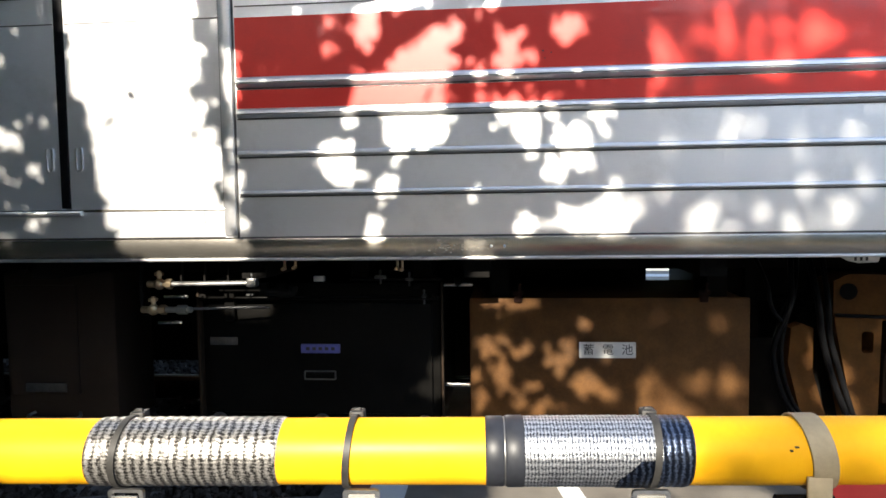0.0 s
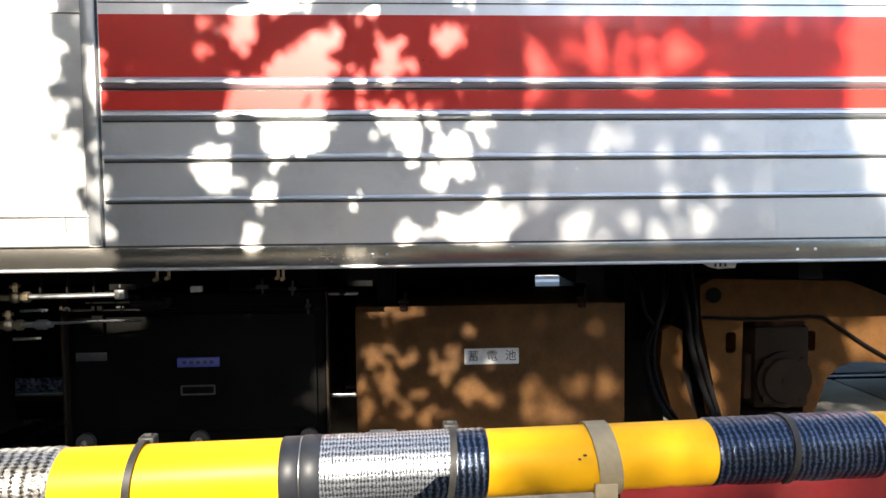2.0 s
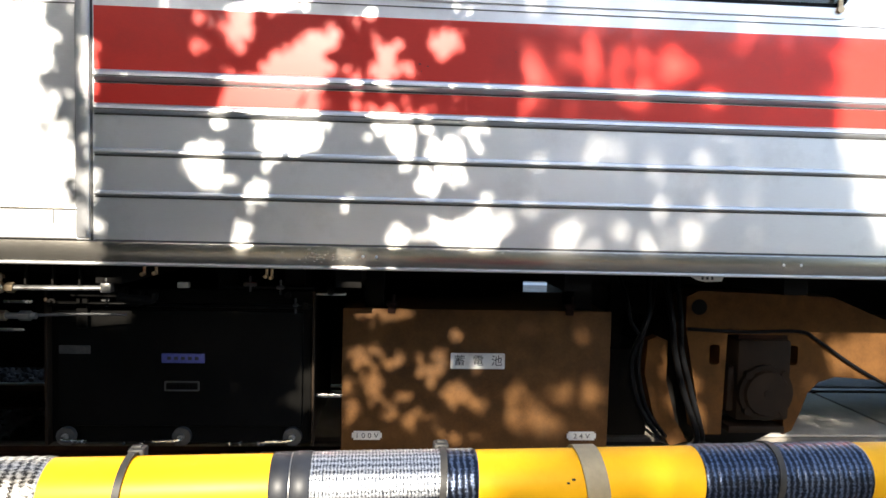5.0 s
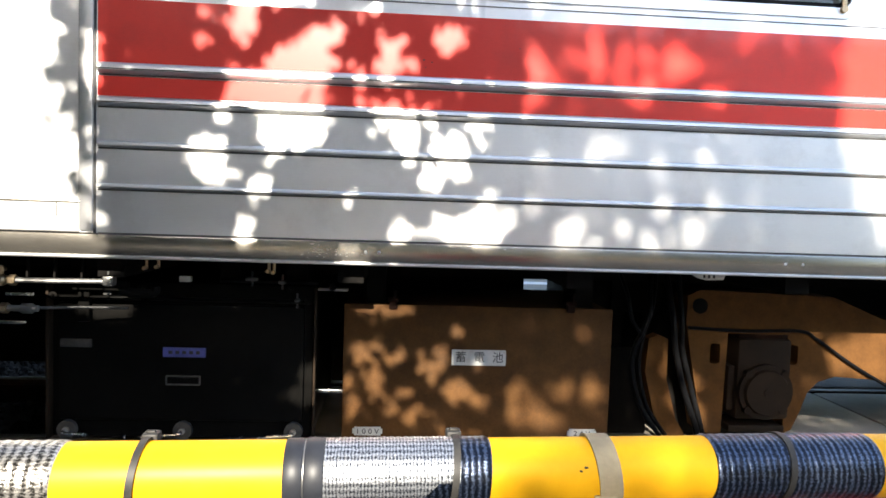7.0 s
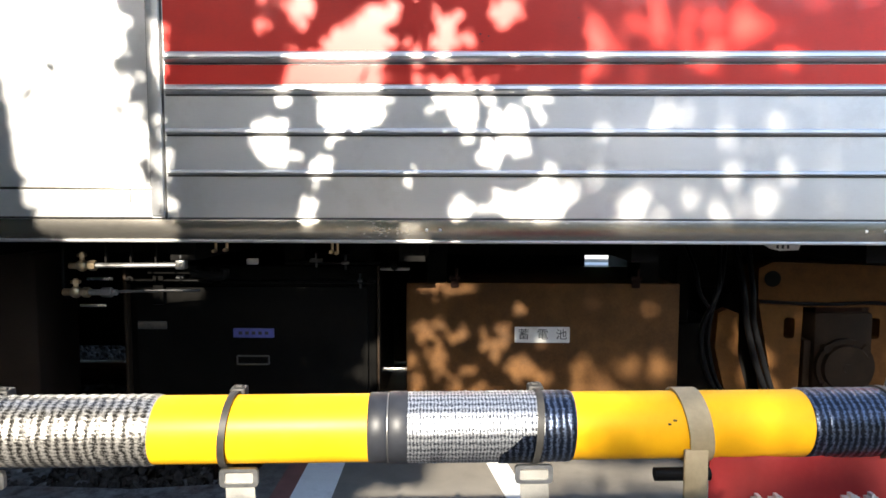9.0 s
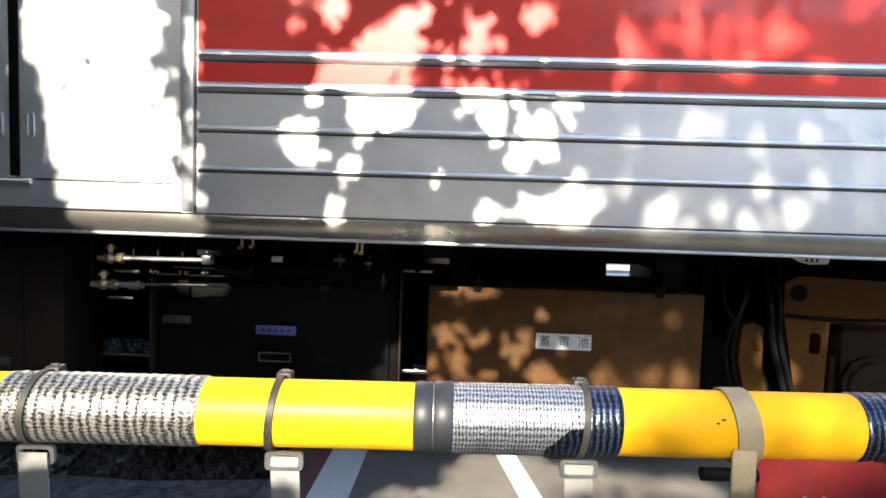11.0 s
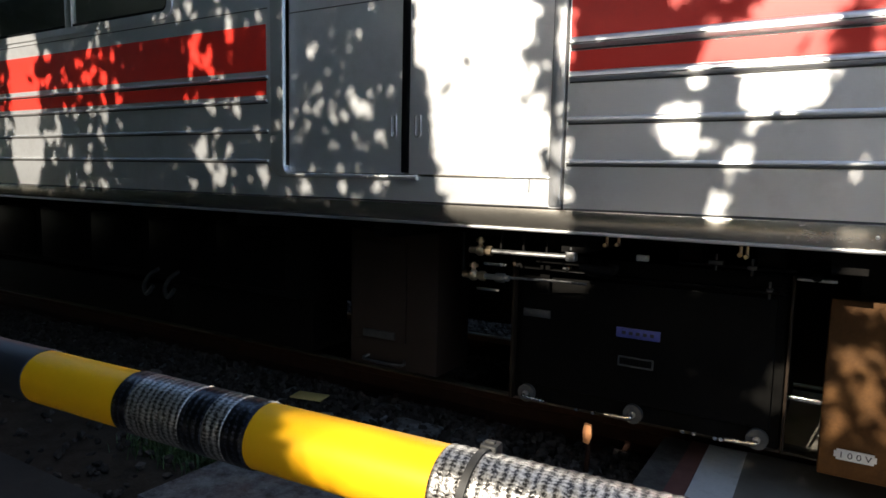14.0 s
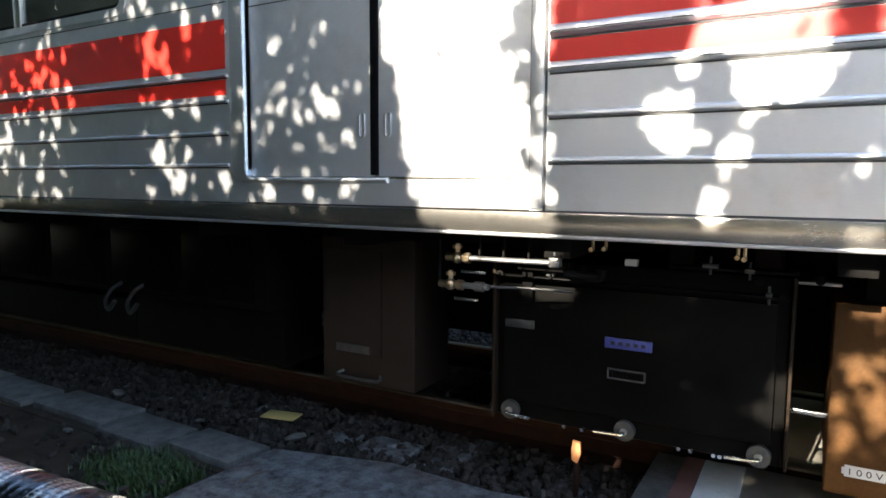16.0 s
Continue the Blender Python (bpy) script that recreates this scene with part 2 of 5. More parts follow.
RUSTY = surface("rust_stained_concrete", (0.05, 0.047, 0.044), (0.22, 0.215, 0.21), 16, 0.85, 0, 0.9, 150, rough2=0.95, dirt=(0.10, 0.045, 0.022), dirt_amount=0.85, dist=0.006, dirt_scale=2.2, spec=0.15)
DARKPAVE = surface("dark_pavement", (0.02, 0.019, 0.018), (0.04, 0.037, 0.034), 5, 0.75, 0, 0.7, 140, rough2=0.95, dirt=(0.055, 0.048, 0.04), dirt_amount=0.5, dist=0.005, spec=0.2)
EARTH = surface("dark_gravelly_earth", (0.03, 0.024, 0.018), (0.06, 0.047, 0.035), 8, 0.9, 0, 1.0, 70, dist=0.012, spec=0.03)
STONE = surface("ballast_stone", (0.028, 0.023, 0.019), (0.062, 0.052, 0.044), 14, 0.85, 0, 0.4, 120, per_island=0.45, spec=0.06)
RUST = surface("rusted_rail", (0.012, 0.0055, 0.004), (0.024, 0.011, 0.007), 12, 0.8, 0.0, 0.5, 120, rough2=0.9, spec=0.1)
RAILTOP = surface("polished_rail_head", (0.07, 0.06, 0.05), (0.13, 0.115, 0.10), 10, 0.5, 0.6, 0.05, 160)
ROADWHITE = surface("worn_white_road_paint", (0.60, 0.60, 0.58), (0.74, 0.74, 0.72), 9, 0.7, 0, 0.3, 150, dirt=(0.28, 0.26, 0.24), dirt_amount=0.6, dirt_scale=9)
ROADRED = surface("worn_red_road_edge", (0.13, 0.055, 0.045), (0.19, 0.085, 0.07), 9, 0.8, 0, 0.4, 150)
LEAF = surface("green_leaf", (0.035, 0.065, 0.016), (0.075, 0.115, 0.03), 5, 0.45, 0, 0.1, per_island=0.35)
BARK = surface("grey_brown_bark", (0.09, 0.065, 0.045), (0.16, 0.12, 0.085), 8, 0.9, 0, 1.0, 60, (1, 1, 0.25), dist=0.01)
GRASS = surface("grass_blade", (0.028, 0.058, 0.014), (0.056, 0.095, 0.025), 12, 0.55, 0, 0, per_island=0.3)
CARD = surface("yellow_paper_scrap", (0.62, 0.45, 0.13), (0.7, 0.53, 0.2), 15, 0.8, 0, 0.1)
ORANGE = surface("rusty_orange_bracket", (0.42, 0.17, 0.06), (0.55, 0.25, 0.1), 15, 0.7, 0.1, 0.4)
INSIDE = surface("cream_interior_panel", (0.30, 0.29, 0.26), (0.38, 0.365, 0.33), 3, 0.5, 0, 0.05)
SEATCLOTH = surface("brown_seat_cloth", (0.16, 0.07, 0.03), (0.24, 0.11, 0.05), 20, 0.9, 0, 0.3)
STICKER_RED = surface("red_sticker", (0.5, 0.03, 0.03), (0.58, 0.05, 0.04), 20, 0.4)
STICKER = surface("pale_sticker", (0.66, 0.60, 0.52), (0.72, 0.66, 0.58), 20, 0.4)


def tape(name, pitch, row, wobble, dark, bright, cover, coat=0.6, lines=0.75, dashes=0.35, width=0.45):
    """Retroreflective sheeting: rows of small embossed cells round the pole, which glitter."""
    m = bpy.data.materials.new(name)
    m.use_nodes = True
    n, l = m.node_tree.nodes, m.node_tree.links
    b = n["Principled BSDF"]
    co = n.new("ShaderNodeTexCoord")
    sp = n.new("ShaderNodeSeparateXYZ")
    l.new(co.outputs["Object"], sp.inputs[0])

    def calc(op, p, q):
        k = n.new("ShaderNodeMath")
        k.operation = op
        for i, v in enumerate((p, q)):
            if isinstance(v, (int, float)):
                k.inputs[i].default_value = v
            else:
                l.new(v, k.inputs[i])
        return k.outputs[0]

    dy, dz = calc('SUBTRACT', sp.outputs[1], BOOM_Y), calc('SUBTRACT', sp.outputs[2], BOOM_Z)
    round_it = calc('MULTIPLY', calc('ARCTAN2', dz, dy), BOOM_R)
    flat = n.new("ShaderNodeCombineXYZ")
    l.new(sp.outputs[0], flat.inputs[0])
    l.new(round_it, flat.inputs[1])
    nz = n.new("ShaderNodeTexNoise")
    nz.inputs["Scale"].default_value, nz.inputs["Detail"].default_value = 90, 3
    fine = n.new("ShaderNodeTexNoise")
    fine.inputs["Scale"].default_value, fine.inputs["Detail"].default_value = 620, 3
    for t in (nz, fine):
        l.new(flat.outputs[0], t.inputs["Vector"])
    shift = calc('MULTIPLY', calc('SUBTRACT', nz.outputs[0], 0.5), wobble)
    rows = calc('SINE', calc('MULTIPLY', calc('ADD', sp.outputs[0], shift), 6.2832 / pitch), 0)
    cells = calc('SINE', calc('MULTIPLY', calc('ADD', round_it, shift), 6.2832 / row), 0)
    height = calc('ADD', calc('MULTIPLY', rows, lines), calc('MULTIPLY', cells, dashes))
    height = calc('ADD', height, calc('MULTIPLY', calc('SUBTRACT', fine.outputs[0], 0.5), 3.4))
    mr = n.new("ShaderNodeMapRange")
    mr.inputs[1].default_value, mr.inputs[2].default_value = cover - width, cover + width
    l.new(height, mr.inputs[0])
    mix = n.new("ShaderNodeMix")
    mix.data_type = 'RGBA'
    mix.inputs[6].default_value, mix.inputs[7].default_value = (*dark, 1), (*bright, 1)
    l.new(mr.outputs[0], mix.inputs[0])
    l.new(mix.outputs[2], b.inputs["Base Color"])
    b.inputs["Metallic"].default_value, b.inputs["Roughness"].default_value = 0.7, 0.28
    b.inputs["Coat Weight"].default_value, b.inputs["Coat Roughness"].default_value = coat, 0.1
    bp = n.new("ShaderNodeBump")
    bp.inputs["Strength"].default_value, bp.inputs["Distance"].default_value = 0.3, 0.0010
    l.new(mr.outputs[0], bp.inputs["Height"])
    l.new(bp.outputs[0], b.inputs["Normal"])
    return m


TAPE_WRINKLED = tape("wrinkled_reflective_tape", 0.0078, 0.0036, 0.009, (0.022, 0.020, 0.018), (0.50, 0.48, 0.45), 0.12, lines=0.55, dashes=0.3, width=0.75)
TAPE_GRID = tape("gridded_reflective_tape", 0.0030, 0.0054, 0.003, (0.022, 0.025, 0.036), (0.50, 0.52, 0.55), 0.10, lines=0.4, dashes=0.35, width=0.75)
# silver tape as it looks in shade: the shade is in the navy colour
TAPE_SHADED = tape("shaded_reflective_tape", 0.0058, 0.0048, 0.005, (0.005, 0.008, 0.017), (0.13, 0.17, 0.27), 0.6, 0.3, lines=0.65, dashes=0.15, width=0.8)
TAPE_DARK = tape("black_reflective_tape", 0.008, 0.005, 0.006, (0.006, 0.007, 0.012), (0.07, 0.08, 0.115), 1.0, 0.25, width=0.8)

GLASS = bpy.data.materials.new("window_glass")
GLASS.use_nodes = True
gb = GLASS.node_tree.nodes["Principled BSDF"]
gb.inputs["Base Color"].default_value = (0.55, 0.6, 0.58, 1)
gb.inputs["Roughness"].default_value = 0.02
gb.inputs["Transmission Weight"].default_value = 1.0
gb.inputs["IOR"].default_value = 1.45
LAMP = bpy.data.materials.new("fluorescent_tube")
LAMP.use_nodes = True
LAMP.node_tree.nodes["Principled BSDF"].inputs["Emission Color"].default_value = (0.95, 1, 0.97, 1)
LAMP.node_tree.nodes["Principled BSDF"].inputs["Emission Strength"].default_value = 6

# ---- ground ----
bm = bmesh.new()
box(bm, -400, 400, -400, 400, -0.6, -0.20)
ground = single("ground", bm, EARTH, "dark gravelly earth beside the railway track", "ground", kind="structure")
bm = bmesh.new()
box(bm, -0.60, 9.0, -9.0, 3.50, -0.22, 0.0, 0.01)
box(bm, -0.60, 9.0, 3.70, 4.62, -0.22, 0.0, 0.01)
box(bm, -0.60, 9.0, 4.82, 14.0, -0.22, 0.0, 0.01)
road = single("road", bm, ASPHALT, "pale worn road surface of the level crossing", "road", kind="structure")
bm = bmesh.new()
box(bm, -9.0, -0.75, -9.0, 1.75, -0.22, -0.03, 0.01)
pavement = single("pavement", bm, DARKPAVE, "dark worn pavement beside the crossing road", "pavement", kind="structure")
for quad, mat, nm, lab in (([(-0.66, 2.3), (-0.50, 2.3), (-0.51, 3.47), (-0.665, 3.47)], ROADWHITE, "road_marking", "worn white painted edge line on the crossing"),
                           ([(0.235, 2.3), (0.325, 2.3), (0.115, 3.47), (0.025, 3.47)], ROADWHITE, "road_marking", "narrow white painted line on the crossing"),
                           # two white strips added far off, to brighten the gap under the floor
                           ([(0.9, 11.35), (5.0, 11.35), (5.0, 11.75), (0.9, 11.75)], ROADWHITE, "road_marking", "white strip added for the daylight seen under the train"),
                           ([(0.9, 12.45), (5.0, 12.45), (5.0, 13.3), (0.9, 13.3)], ROADWHITE, "road_marking", "broad white strip added for the daylight seen under the train"),
                           ([(-0.74, 2.3), (-0.662, 2.3), (-0.667, 3.47), (-0.74, 3.47)], ROADRED, "road_edge_trim", "faded red strip along the crossing edge")):
    bm = bmesh.new()
    top = [bm.verts.new((x, y, 0.004)) for x, y in quad]
    low_ring = [bm.verts.new((x, y, -0.05)) for x, y in quad]
    bm.faces.new(top)
    for i in range(4):
        bm.faces.new((top[i], low_ring[i], low_ring[(i + 1) % 4], top[(i + 1) % 4]))
    bmesh.ops.recalc_face_normals(bm, faces=bm.faces[:])
    single(nm, bm, mat, lab, "road marking", kind="structure", smooth=False)
bm = bmesh.new()
box(bm, -0.86, -0.60, -6, 3.47, -0.22, -0.002, 0.004)
single("kerb", bm, CONCRETE, "low concrete kerb along the crossing edge", "kerb", kind="structure")


# ---- rails and sleepers ----
def rail(y, lab):
    t = thing("rail", (0, y, -0.2), lab, "rail", "running rails")
    bm = bmesh.new()
    profile_x(bm, [(y - 0.063, -0.153), (y + 0.063, -0.153), (y + 0.063, -0.14), (y + 0.009, -0.118), (y + 0.009, -0.05), (y + 0.032, -0.036),
                   (y + 0.032, -0.006), (y - 0.032, -0.006), (y - 0.032, -0.036), (y - 0.009, -0.05), (y - 0.009, -0.118), (y - 0.063, -0.14)], -30, 30)
    part("rail_web", bm, RUST, t, "rust-brown rail web", smooth=False)
    bm = bmesh.new()
    profile_x(bm, [(y - 0.03, -0.006), (y + 0.03, -0.006), (y + 0.024, 0.002), (y - 0.024, 0.002)], -30, 30)
    part("rail_head", bm, RAILTOP, t, "bright polished running surface")


for y in (3.60, 4.72, 7.4, 8.52):
    rail(y, "rusty steel running rail with a polished head")

random.seed(4)
sl = thing("sleeper", (-1.2, 4.16, -0.2), "old rust-stained concrete sleeper in the ballast", "sleeper", "track sleepers")
bm = bmesh.new()
box(bm, -1.31, -1.09, 3.12, 5.2, -0.34, -0.153, 0.015)
part("sleeper_body", bm, RUSTY, sl)
for y in (3.5, 3.7):
    bm = bmesh.new()
    box(bm, -1.25, -1.15, y - 0.035, y + 0.035, -0.153, -0.13, 0.008)
    cyl(bm, (-1.2, y, -0.13), (-1.2, y, -0.10), 0.016, 6)
    part("rail_clip", bm, RUST, sl, "rusted rail clip and bolt")
for k in range(1, 9):
    copy_thing(sl, pose(-1.2 - 0.6 * k, 4.16, -0.2, 0, 0, random.uniform(-1, 1)))


def stones(name, areas, lab, seed):
    """Loose angular ballast scattered over rectangles (x0, x1, y0, y1, z, count)."""
    rng = np.random.default_rng(seed)
    t = bmesh.new()
    bmesh.ops.create_icosphere(t, subdivisions=1, radius=1)
    base = np.array([v.co[:] for v in t.verts])
    tris = np.array([[v.index for v in f.verts] for f in t.faces])
    t.free()
    vs, fs, off = [], [], 0
    for x0, x1, y0, y1, z, n in areas:
        for _ in range(n):
            s = rng.uniform(0.010, 0.027)
            shape = base * (1 + rng.uniform(-0.28, 0.28, (len(base), 1))) * s * rng.uniform(0.6, 1.25, 3)
            a, b = rng.uniform(0, 6.28), rng.uniform(0, 6.28)
            ra = np.array([[math.cos(a), -math.sin(a), 0], [math.sin(a), math.cos(a), 0], [0, 0, 1]])
            rb = np.array([[1, 0, 0], [0, math.cos(b), -math.sin(b)], [0, math.sin(b), math.cos(b)]])
            vs.append(shape @ ra @ rb + np.array([rng.uniform(x0, x1), rng.uniform(y0, y1), z + rng.uniform(-0.02, 0.03)]))
            fs.append(tris + off)
            off += len(base)
    ob = new(name, mesh_from(name, np.concatenate(vs).tolist(), np.concatenate(fs).tolist(), STONE))
    return tagged(ob, lab, "ballast", kind="stuff")


stones("ballast", [(-6.8, -0.9, 2.80, 3.50, -0.160, 7000), (-6.0, -0.8, 3.7, 4.7, -0.17, 1500), (-7.0, -0.8, 4.8, 7.2, -0.17, 900), (-5.8, -2.2, 5.2, 7.2, -0.165, 3500), (-3.4, -3.15, 2.36, 2.52, -0.125, 30),
                   (-7.5, -2.6, 1.8, 2.5, -0.135, 420)],
       "grey-brown crushed stone ballast along the track", 7)

# trough cover slabs beside the track
random.seed(2)
for x0, x1 in ((-5.95, -5.42), (-5.38, -4.83), (-4.79, -4.22), (-4.16, -3.52), (-3.48, -3.02), (-3.00, -2.55)):
    bm = bmesh.new()
    box(bm, x0, x1, random.uniform(2.54, 2.60), 2.83 + random.uniform(-0.01, 0.05), -0.150, -0.095 + random.uniform(-0.016, 0.010), 0.008)
    bmesh.ops.rotate(bm, verts=bm.verts[:], cent=((x0 + x1) / 2, 2.65, -0.1), matrix=Matrix.Rotation(radians(random.uniform(-5, 5)), 3, 'Z') @ Matrix.Rotation(radians(random.uniform(-2.5, 2.5)), 3, 'X'))
    for v in bm.verts:
        v.co += 0.004 * noise.noise_vector(v.co * 9)
    single("trough_cover", bm, CONCRETE, "loose grey concrete trough cover slab", "cover slab", "trough cover slabs")
bm = bmesh.new()
slab(bm, [(-2.52, -1.9), (-0.84, -1.9), (-0.84, -3.02), (-1.40, -2.93), (-1.90, -2.95), (-2.48, -2.80), (-2.50, -2.40)], -0.30, -0.09)
bmesh.ops.rotate(bm, verts=bm.verts[:], cent=(0, 0, 0), matrix=Matrix.Rotation(radians(90), 3, 'X'))
bmesh.ops.recalc_face_normals(bm, faces=bm.faces[:])
concrete_apron = single("concrete_apron", bm, RUSTY, "rust-stained concrete apron beside the crossing", "concrete slab", kind="structure", smooth=False)
bm = bmesh.new()
box(bm, -9.0, -2.50, 1.75, 2.548, -0.3, -0.140)
single("earth_verge", bm, EARTH, "dark earth verge beside the cover slabs", "ground", kind="structure", smooth=False)
# wall face takes the dark earth colour in place of its shade
bm = bmesh.new()
box(bm, -7, -2.53, 2.55, 2.75, -0.34, -0.13, 0.01)
single("trough_wall", bm, EARTH, "concrete trough wall under the cover slabs, coloured dark for shade", "wall", kind="structure")
bm = bmesh.new()
box(bm, -2.22, -1.93, 3.08, 3.27, -0.25, -0.125, 0.015)
cyl(bm, (-2.07, 3.18, -0.13), (-2.07, 3.18, -0.11), 0.03, 10)
single("concrete_block", bm, RUSTY, "small rust-stained concrete block in the ballast", "concrete block")
bm = bmesh.new()
box(bm, -2.90, -2.70, 3.13, 3.24, -0.112, -0.104, 0.002)
bmesh.ops.rotate(bm, verts=bm.verts[:], cent=(-2.80, 3.19, -0.15), matrix=Matrix.Rotation(radians(12), 3, 'Z'))
single("paper_scrap", bm, CARD, "faded yellow scrap lying on the ballast", "litter")
for x, y, s in ((-2.55, 3.02, 0.05), (-3.95, 3.0, 0.06), (-1.85, 3.0, 0.035), (-3.62, 2.49, 0.035), (-3.15, 2.93, 0.03)):
    bm = bmesh.new()
    bmesh.ops.create_icosphere(bm, subdivisions=1, radius=s, matrix=Matrix.LocRotScale((x, y, -0.122), Euler((0.3, 0.2, x)), (1.3, 0.8, 0.4)))
    single("broken_concrete_piece", bm, CONCRETE, "pale broken piece of concrete in the ballast", "rubble", "broken concrete pieces", smooth=False)

# a tuft of grass in the trough
rng = np.random.default_rng(3)
vs, fs = [], []
for i in range(2200):
    x, y = min(max(rng.normal(-2.84, 0.13), -3.2), -2.6), rng.normal(2.36, 0.075)
    h, a, lean = rng.uniform(0.025, 0.085), rng.uniform(0, 6.28), rng.uniform(0.2, 0.9)
    w = rng.uniform(0.0018, 0.0035)
    dx, dy = math.cos(a), math.sin(a)
    k = len(vs)
    vs += [(x - dy * w, y + dx * w, -0.145), (x + dy * w, y - dx * w, -0.145), (x + dx * h * lean * 0.4 + dy * w, y + dy * h * lean * 0.4 - dx * w, -0.145 + h * 0.7),
           (x + dx * h * lean * 0.4 - dy * w, y + dy * h * lean * 0.4 + dx * w, -0.145 + h * 0.7), (x + dx * h * lean, y + dy * h * lean, -0.145 + h)]
    fs += [(k, k + 1, k + 2, k + 3), (k + 3, k + 2, k + 4)]
tagged(new("grass", mesh_from("grass", vs, fs, GRASS)), "green tuft of grass between concrete slabs", "grass", kind="stuff")

bm = bmesh.new()
tube(bm, [(-2.34, 2.45, -0.083), (-2.33, 2.52, -0.075), (-2.315, 2.60, -0.08)], 0.004, 6)
tube(bm, [(-2.33, 2.52, -0.075), (-2.30, 2.55, -0.07)], 0.003, 5)
single("twig", bm, BARK, "dark dry twig lying on the concrete", "twig")

for k in range(4):
    bm = bmesh.new()
    box(bm, 1.9 + 1.0 * k, 2.88 + 1.0 * k, 3.72, 4.60, -0.1, 0.012, 0.01)
    single("crossing_panel", bm, PALE, "pale concrete crossing panel between the rails", "crossing panel", "crossing panels")

# ---- the railway carriage ----
Y = 2.70                      # outer skin of the side
SILL_Z, SEAM_Z, FLOOR_Z, TOP_Z = 0.990, 1.070, 1.19, 3.55
X0, X1 = -13.0, 9.0
car = thing("railway_carriage", (0, 4.1, 0.0), "stainless steel commuter railway carriage with a red stripe and horizontal ribs", "train")
DOORS = [(-2.50, -1.17), (2.32, 3.65), (-7.32, -5.99)]
WINDOWS = [(-0.42, 1.68), (-5.16, -3.34)]
WIN_Z, WIN_TOP = 2.012, 2.85

# side skin: panels round the door and window openings
bm = bmesh.new()
cuts = sorted({X0, X1, *[v for d in DOORS + WINDOWS for v in d]})
for a, b in zip(cuts, cuts[1:]):
    mid = (a + b) / 2
    if any(d[0] < mid < d[1] for d in DOORS):
        box(bm, a, b, Y, Y + 0.05, SEAM_Z, FLOOR_Z - 0.015)
        box(bm, a, b, Y, Y + 0.05, 3.05, TOP_Z)
    elif any(w[0] < mid < w[1] for w in WINDOWS):
        box(bm, a, b, Y, Y + 0.05, SEAM_Z, WIN_Z)
        box(bm, a, b, Y, Y + 0.05, WIN_TOP, TOP_Z)
    else:
        box(bm, a, b, Y, Y + 0.05, SEAM_Z, TOP_Z)
bmesh.ops.remove_doubles(bm, verts=bm.verts[:], dist=0.0005)
part("side_wall", bm, STEEL, car, "brushed stainless steel side skin", smooth=False)
bm = bmesh.new()
box(bm, X0, X1, Y - 0.006, Y + 0.10, SILL_Z, SEAM_Z - 0.004, 0.006)
sill = part("sill", bm, SILL, car, "dull stained steel sill along the lower edge")
bm = bmesh.new()
box(bm, X0, X1, Y - 0.010, Y + 0.02, SILL_Z - 0.012, SILL_Z - 0.0005, 0.003)
part("drip_edge", bm, RIBSTEEL, sill, "bright folded drip edge")
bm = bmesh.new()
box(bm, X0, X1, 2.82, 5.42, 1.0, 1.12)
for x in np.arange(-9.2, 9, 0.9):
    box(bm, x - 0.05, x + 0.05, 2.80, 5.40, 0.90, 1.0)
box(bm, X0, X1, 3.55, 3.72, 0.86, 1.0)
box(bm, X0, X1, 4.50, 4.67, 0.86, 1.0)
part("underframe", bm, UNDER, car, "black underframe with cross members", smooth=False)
bm = bmesh.new()
box(bm, X0, X1, Y + 0.05, 5.45, FLOOR_Z - 0.06, FLOOR_Z - 0.02)
part("floor_panel", bm, INSIDE, car)
bm = bmesh.new()
prof = [(Y, TOP_Z)] + [(4.1 - 1.4 * math.cos(a), TOP_Z + 0.32 * math.sin(a)) for a in np.linspace(0.15, math.pi - 0.15, 12)] + [(5.5, TOP_Z), (5.45, TOP_Z - 0.03), (Y + 0.05, TOP_Z - 0.03)]
profile_x(bm, prof, X0, X1)
part("roof", bm, STEEL, car)
bm = bmesh.new()
box(bm, X0, X1, 5.45, 5.5, SEAM_Z, 2.0)
box(bm, X0, X1, 5.45, 5.5, 2.85, TOP_Z)
for x in np.arange(X0, X1, 1.6):
    box(bm, x, x + 0.35, 5.45, 5.5, 2.0, 2.85)
part("far_side_wall", bm, INSIDE, car, smooth=False)
for x in (X0, X1 - 0.05):
    bm = bmesh.new()
    box(bm, x, x + 0.05, Y + 0.05, 5.45, SEAM_Z, TOP_Z)
    part("end_wall", bm, INSIDE, car, smooth=False)
for x in (-7.5, -4.6, -1.7, 1.2, 4.1):
    bm = bmesh.new()
    cyl(bm, (x, 4.1, 2.96), (x + 0.6, 4.1, 2.96), 0.02, 12)
    part("lamp_tube", bm, LAMP, car, "lit fluorescent strip lamp inside")
    bm = bmesh.new()
    box(bm, x - 0.02, x + 0.62, 4.05, 4.15, 2.985, 3.53, 0.005)
    part("lamp_housing", bm, INSIDE, car, "lamp housing under the ceiling")
for x0, x1 in ((-5.7, -2.75), (-0.85, 2.05)):
    bm = bmesh.new()
    box(bm, x0, x1, 2.82, 2.95, 1.55, 2.08, 0.04)
    box(bm, x0, x1, 2.82, 3.3, 1.45, 1.58, 0.04)
    part("bench_seat", bm, SEATCLOTH, car, "brown cloth bench seat under the window")


def stretches(gap):
    """Stretches of side between the doors, left clear by gap at each opening."""
    out, x = [], X0
    for a, b in sorted(DOORS):
        out.append((x, a - gap[0]))
        x = b + gap[1]
    return out + [(x, X1)]


def settle(x1, z):
    """The body panels behind the first door sit a little lower."""
    return z if x1 > -2.5 else 1.2 + 0.957 * (z - 1.2)


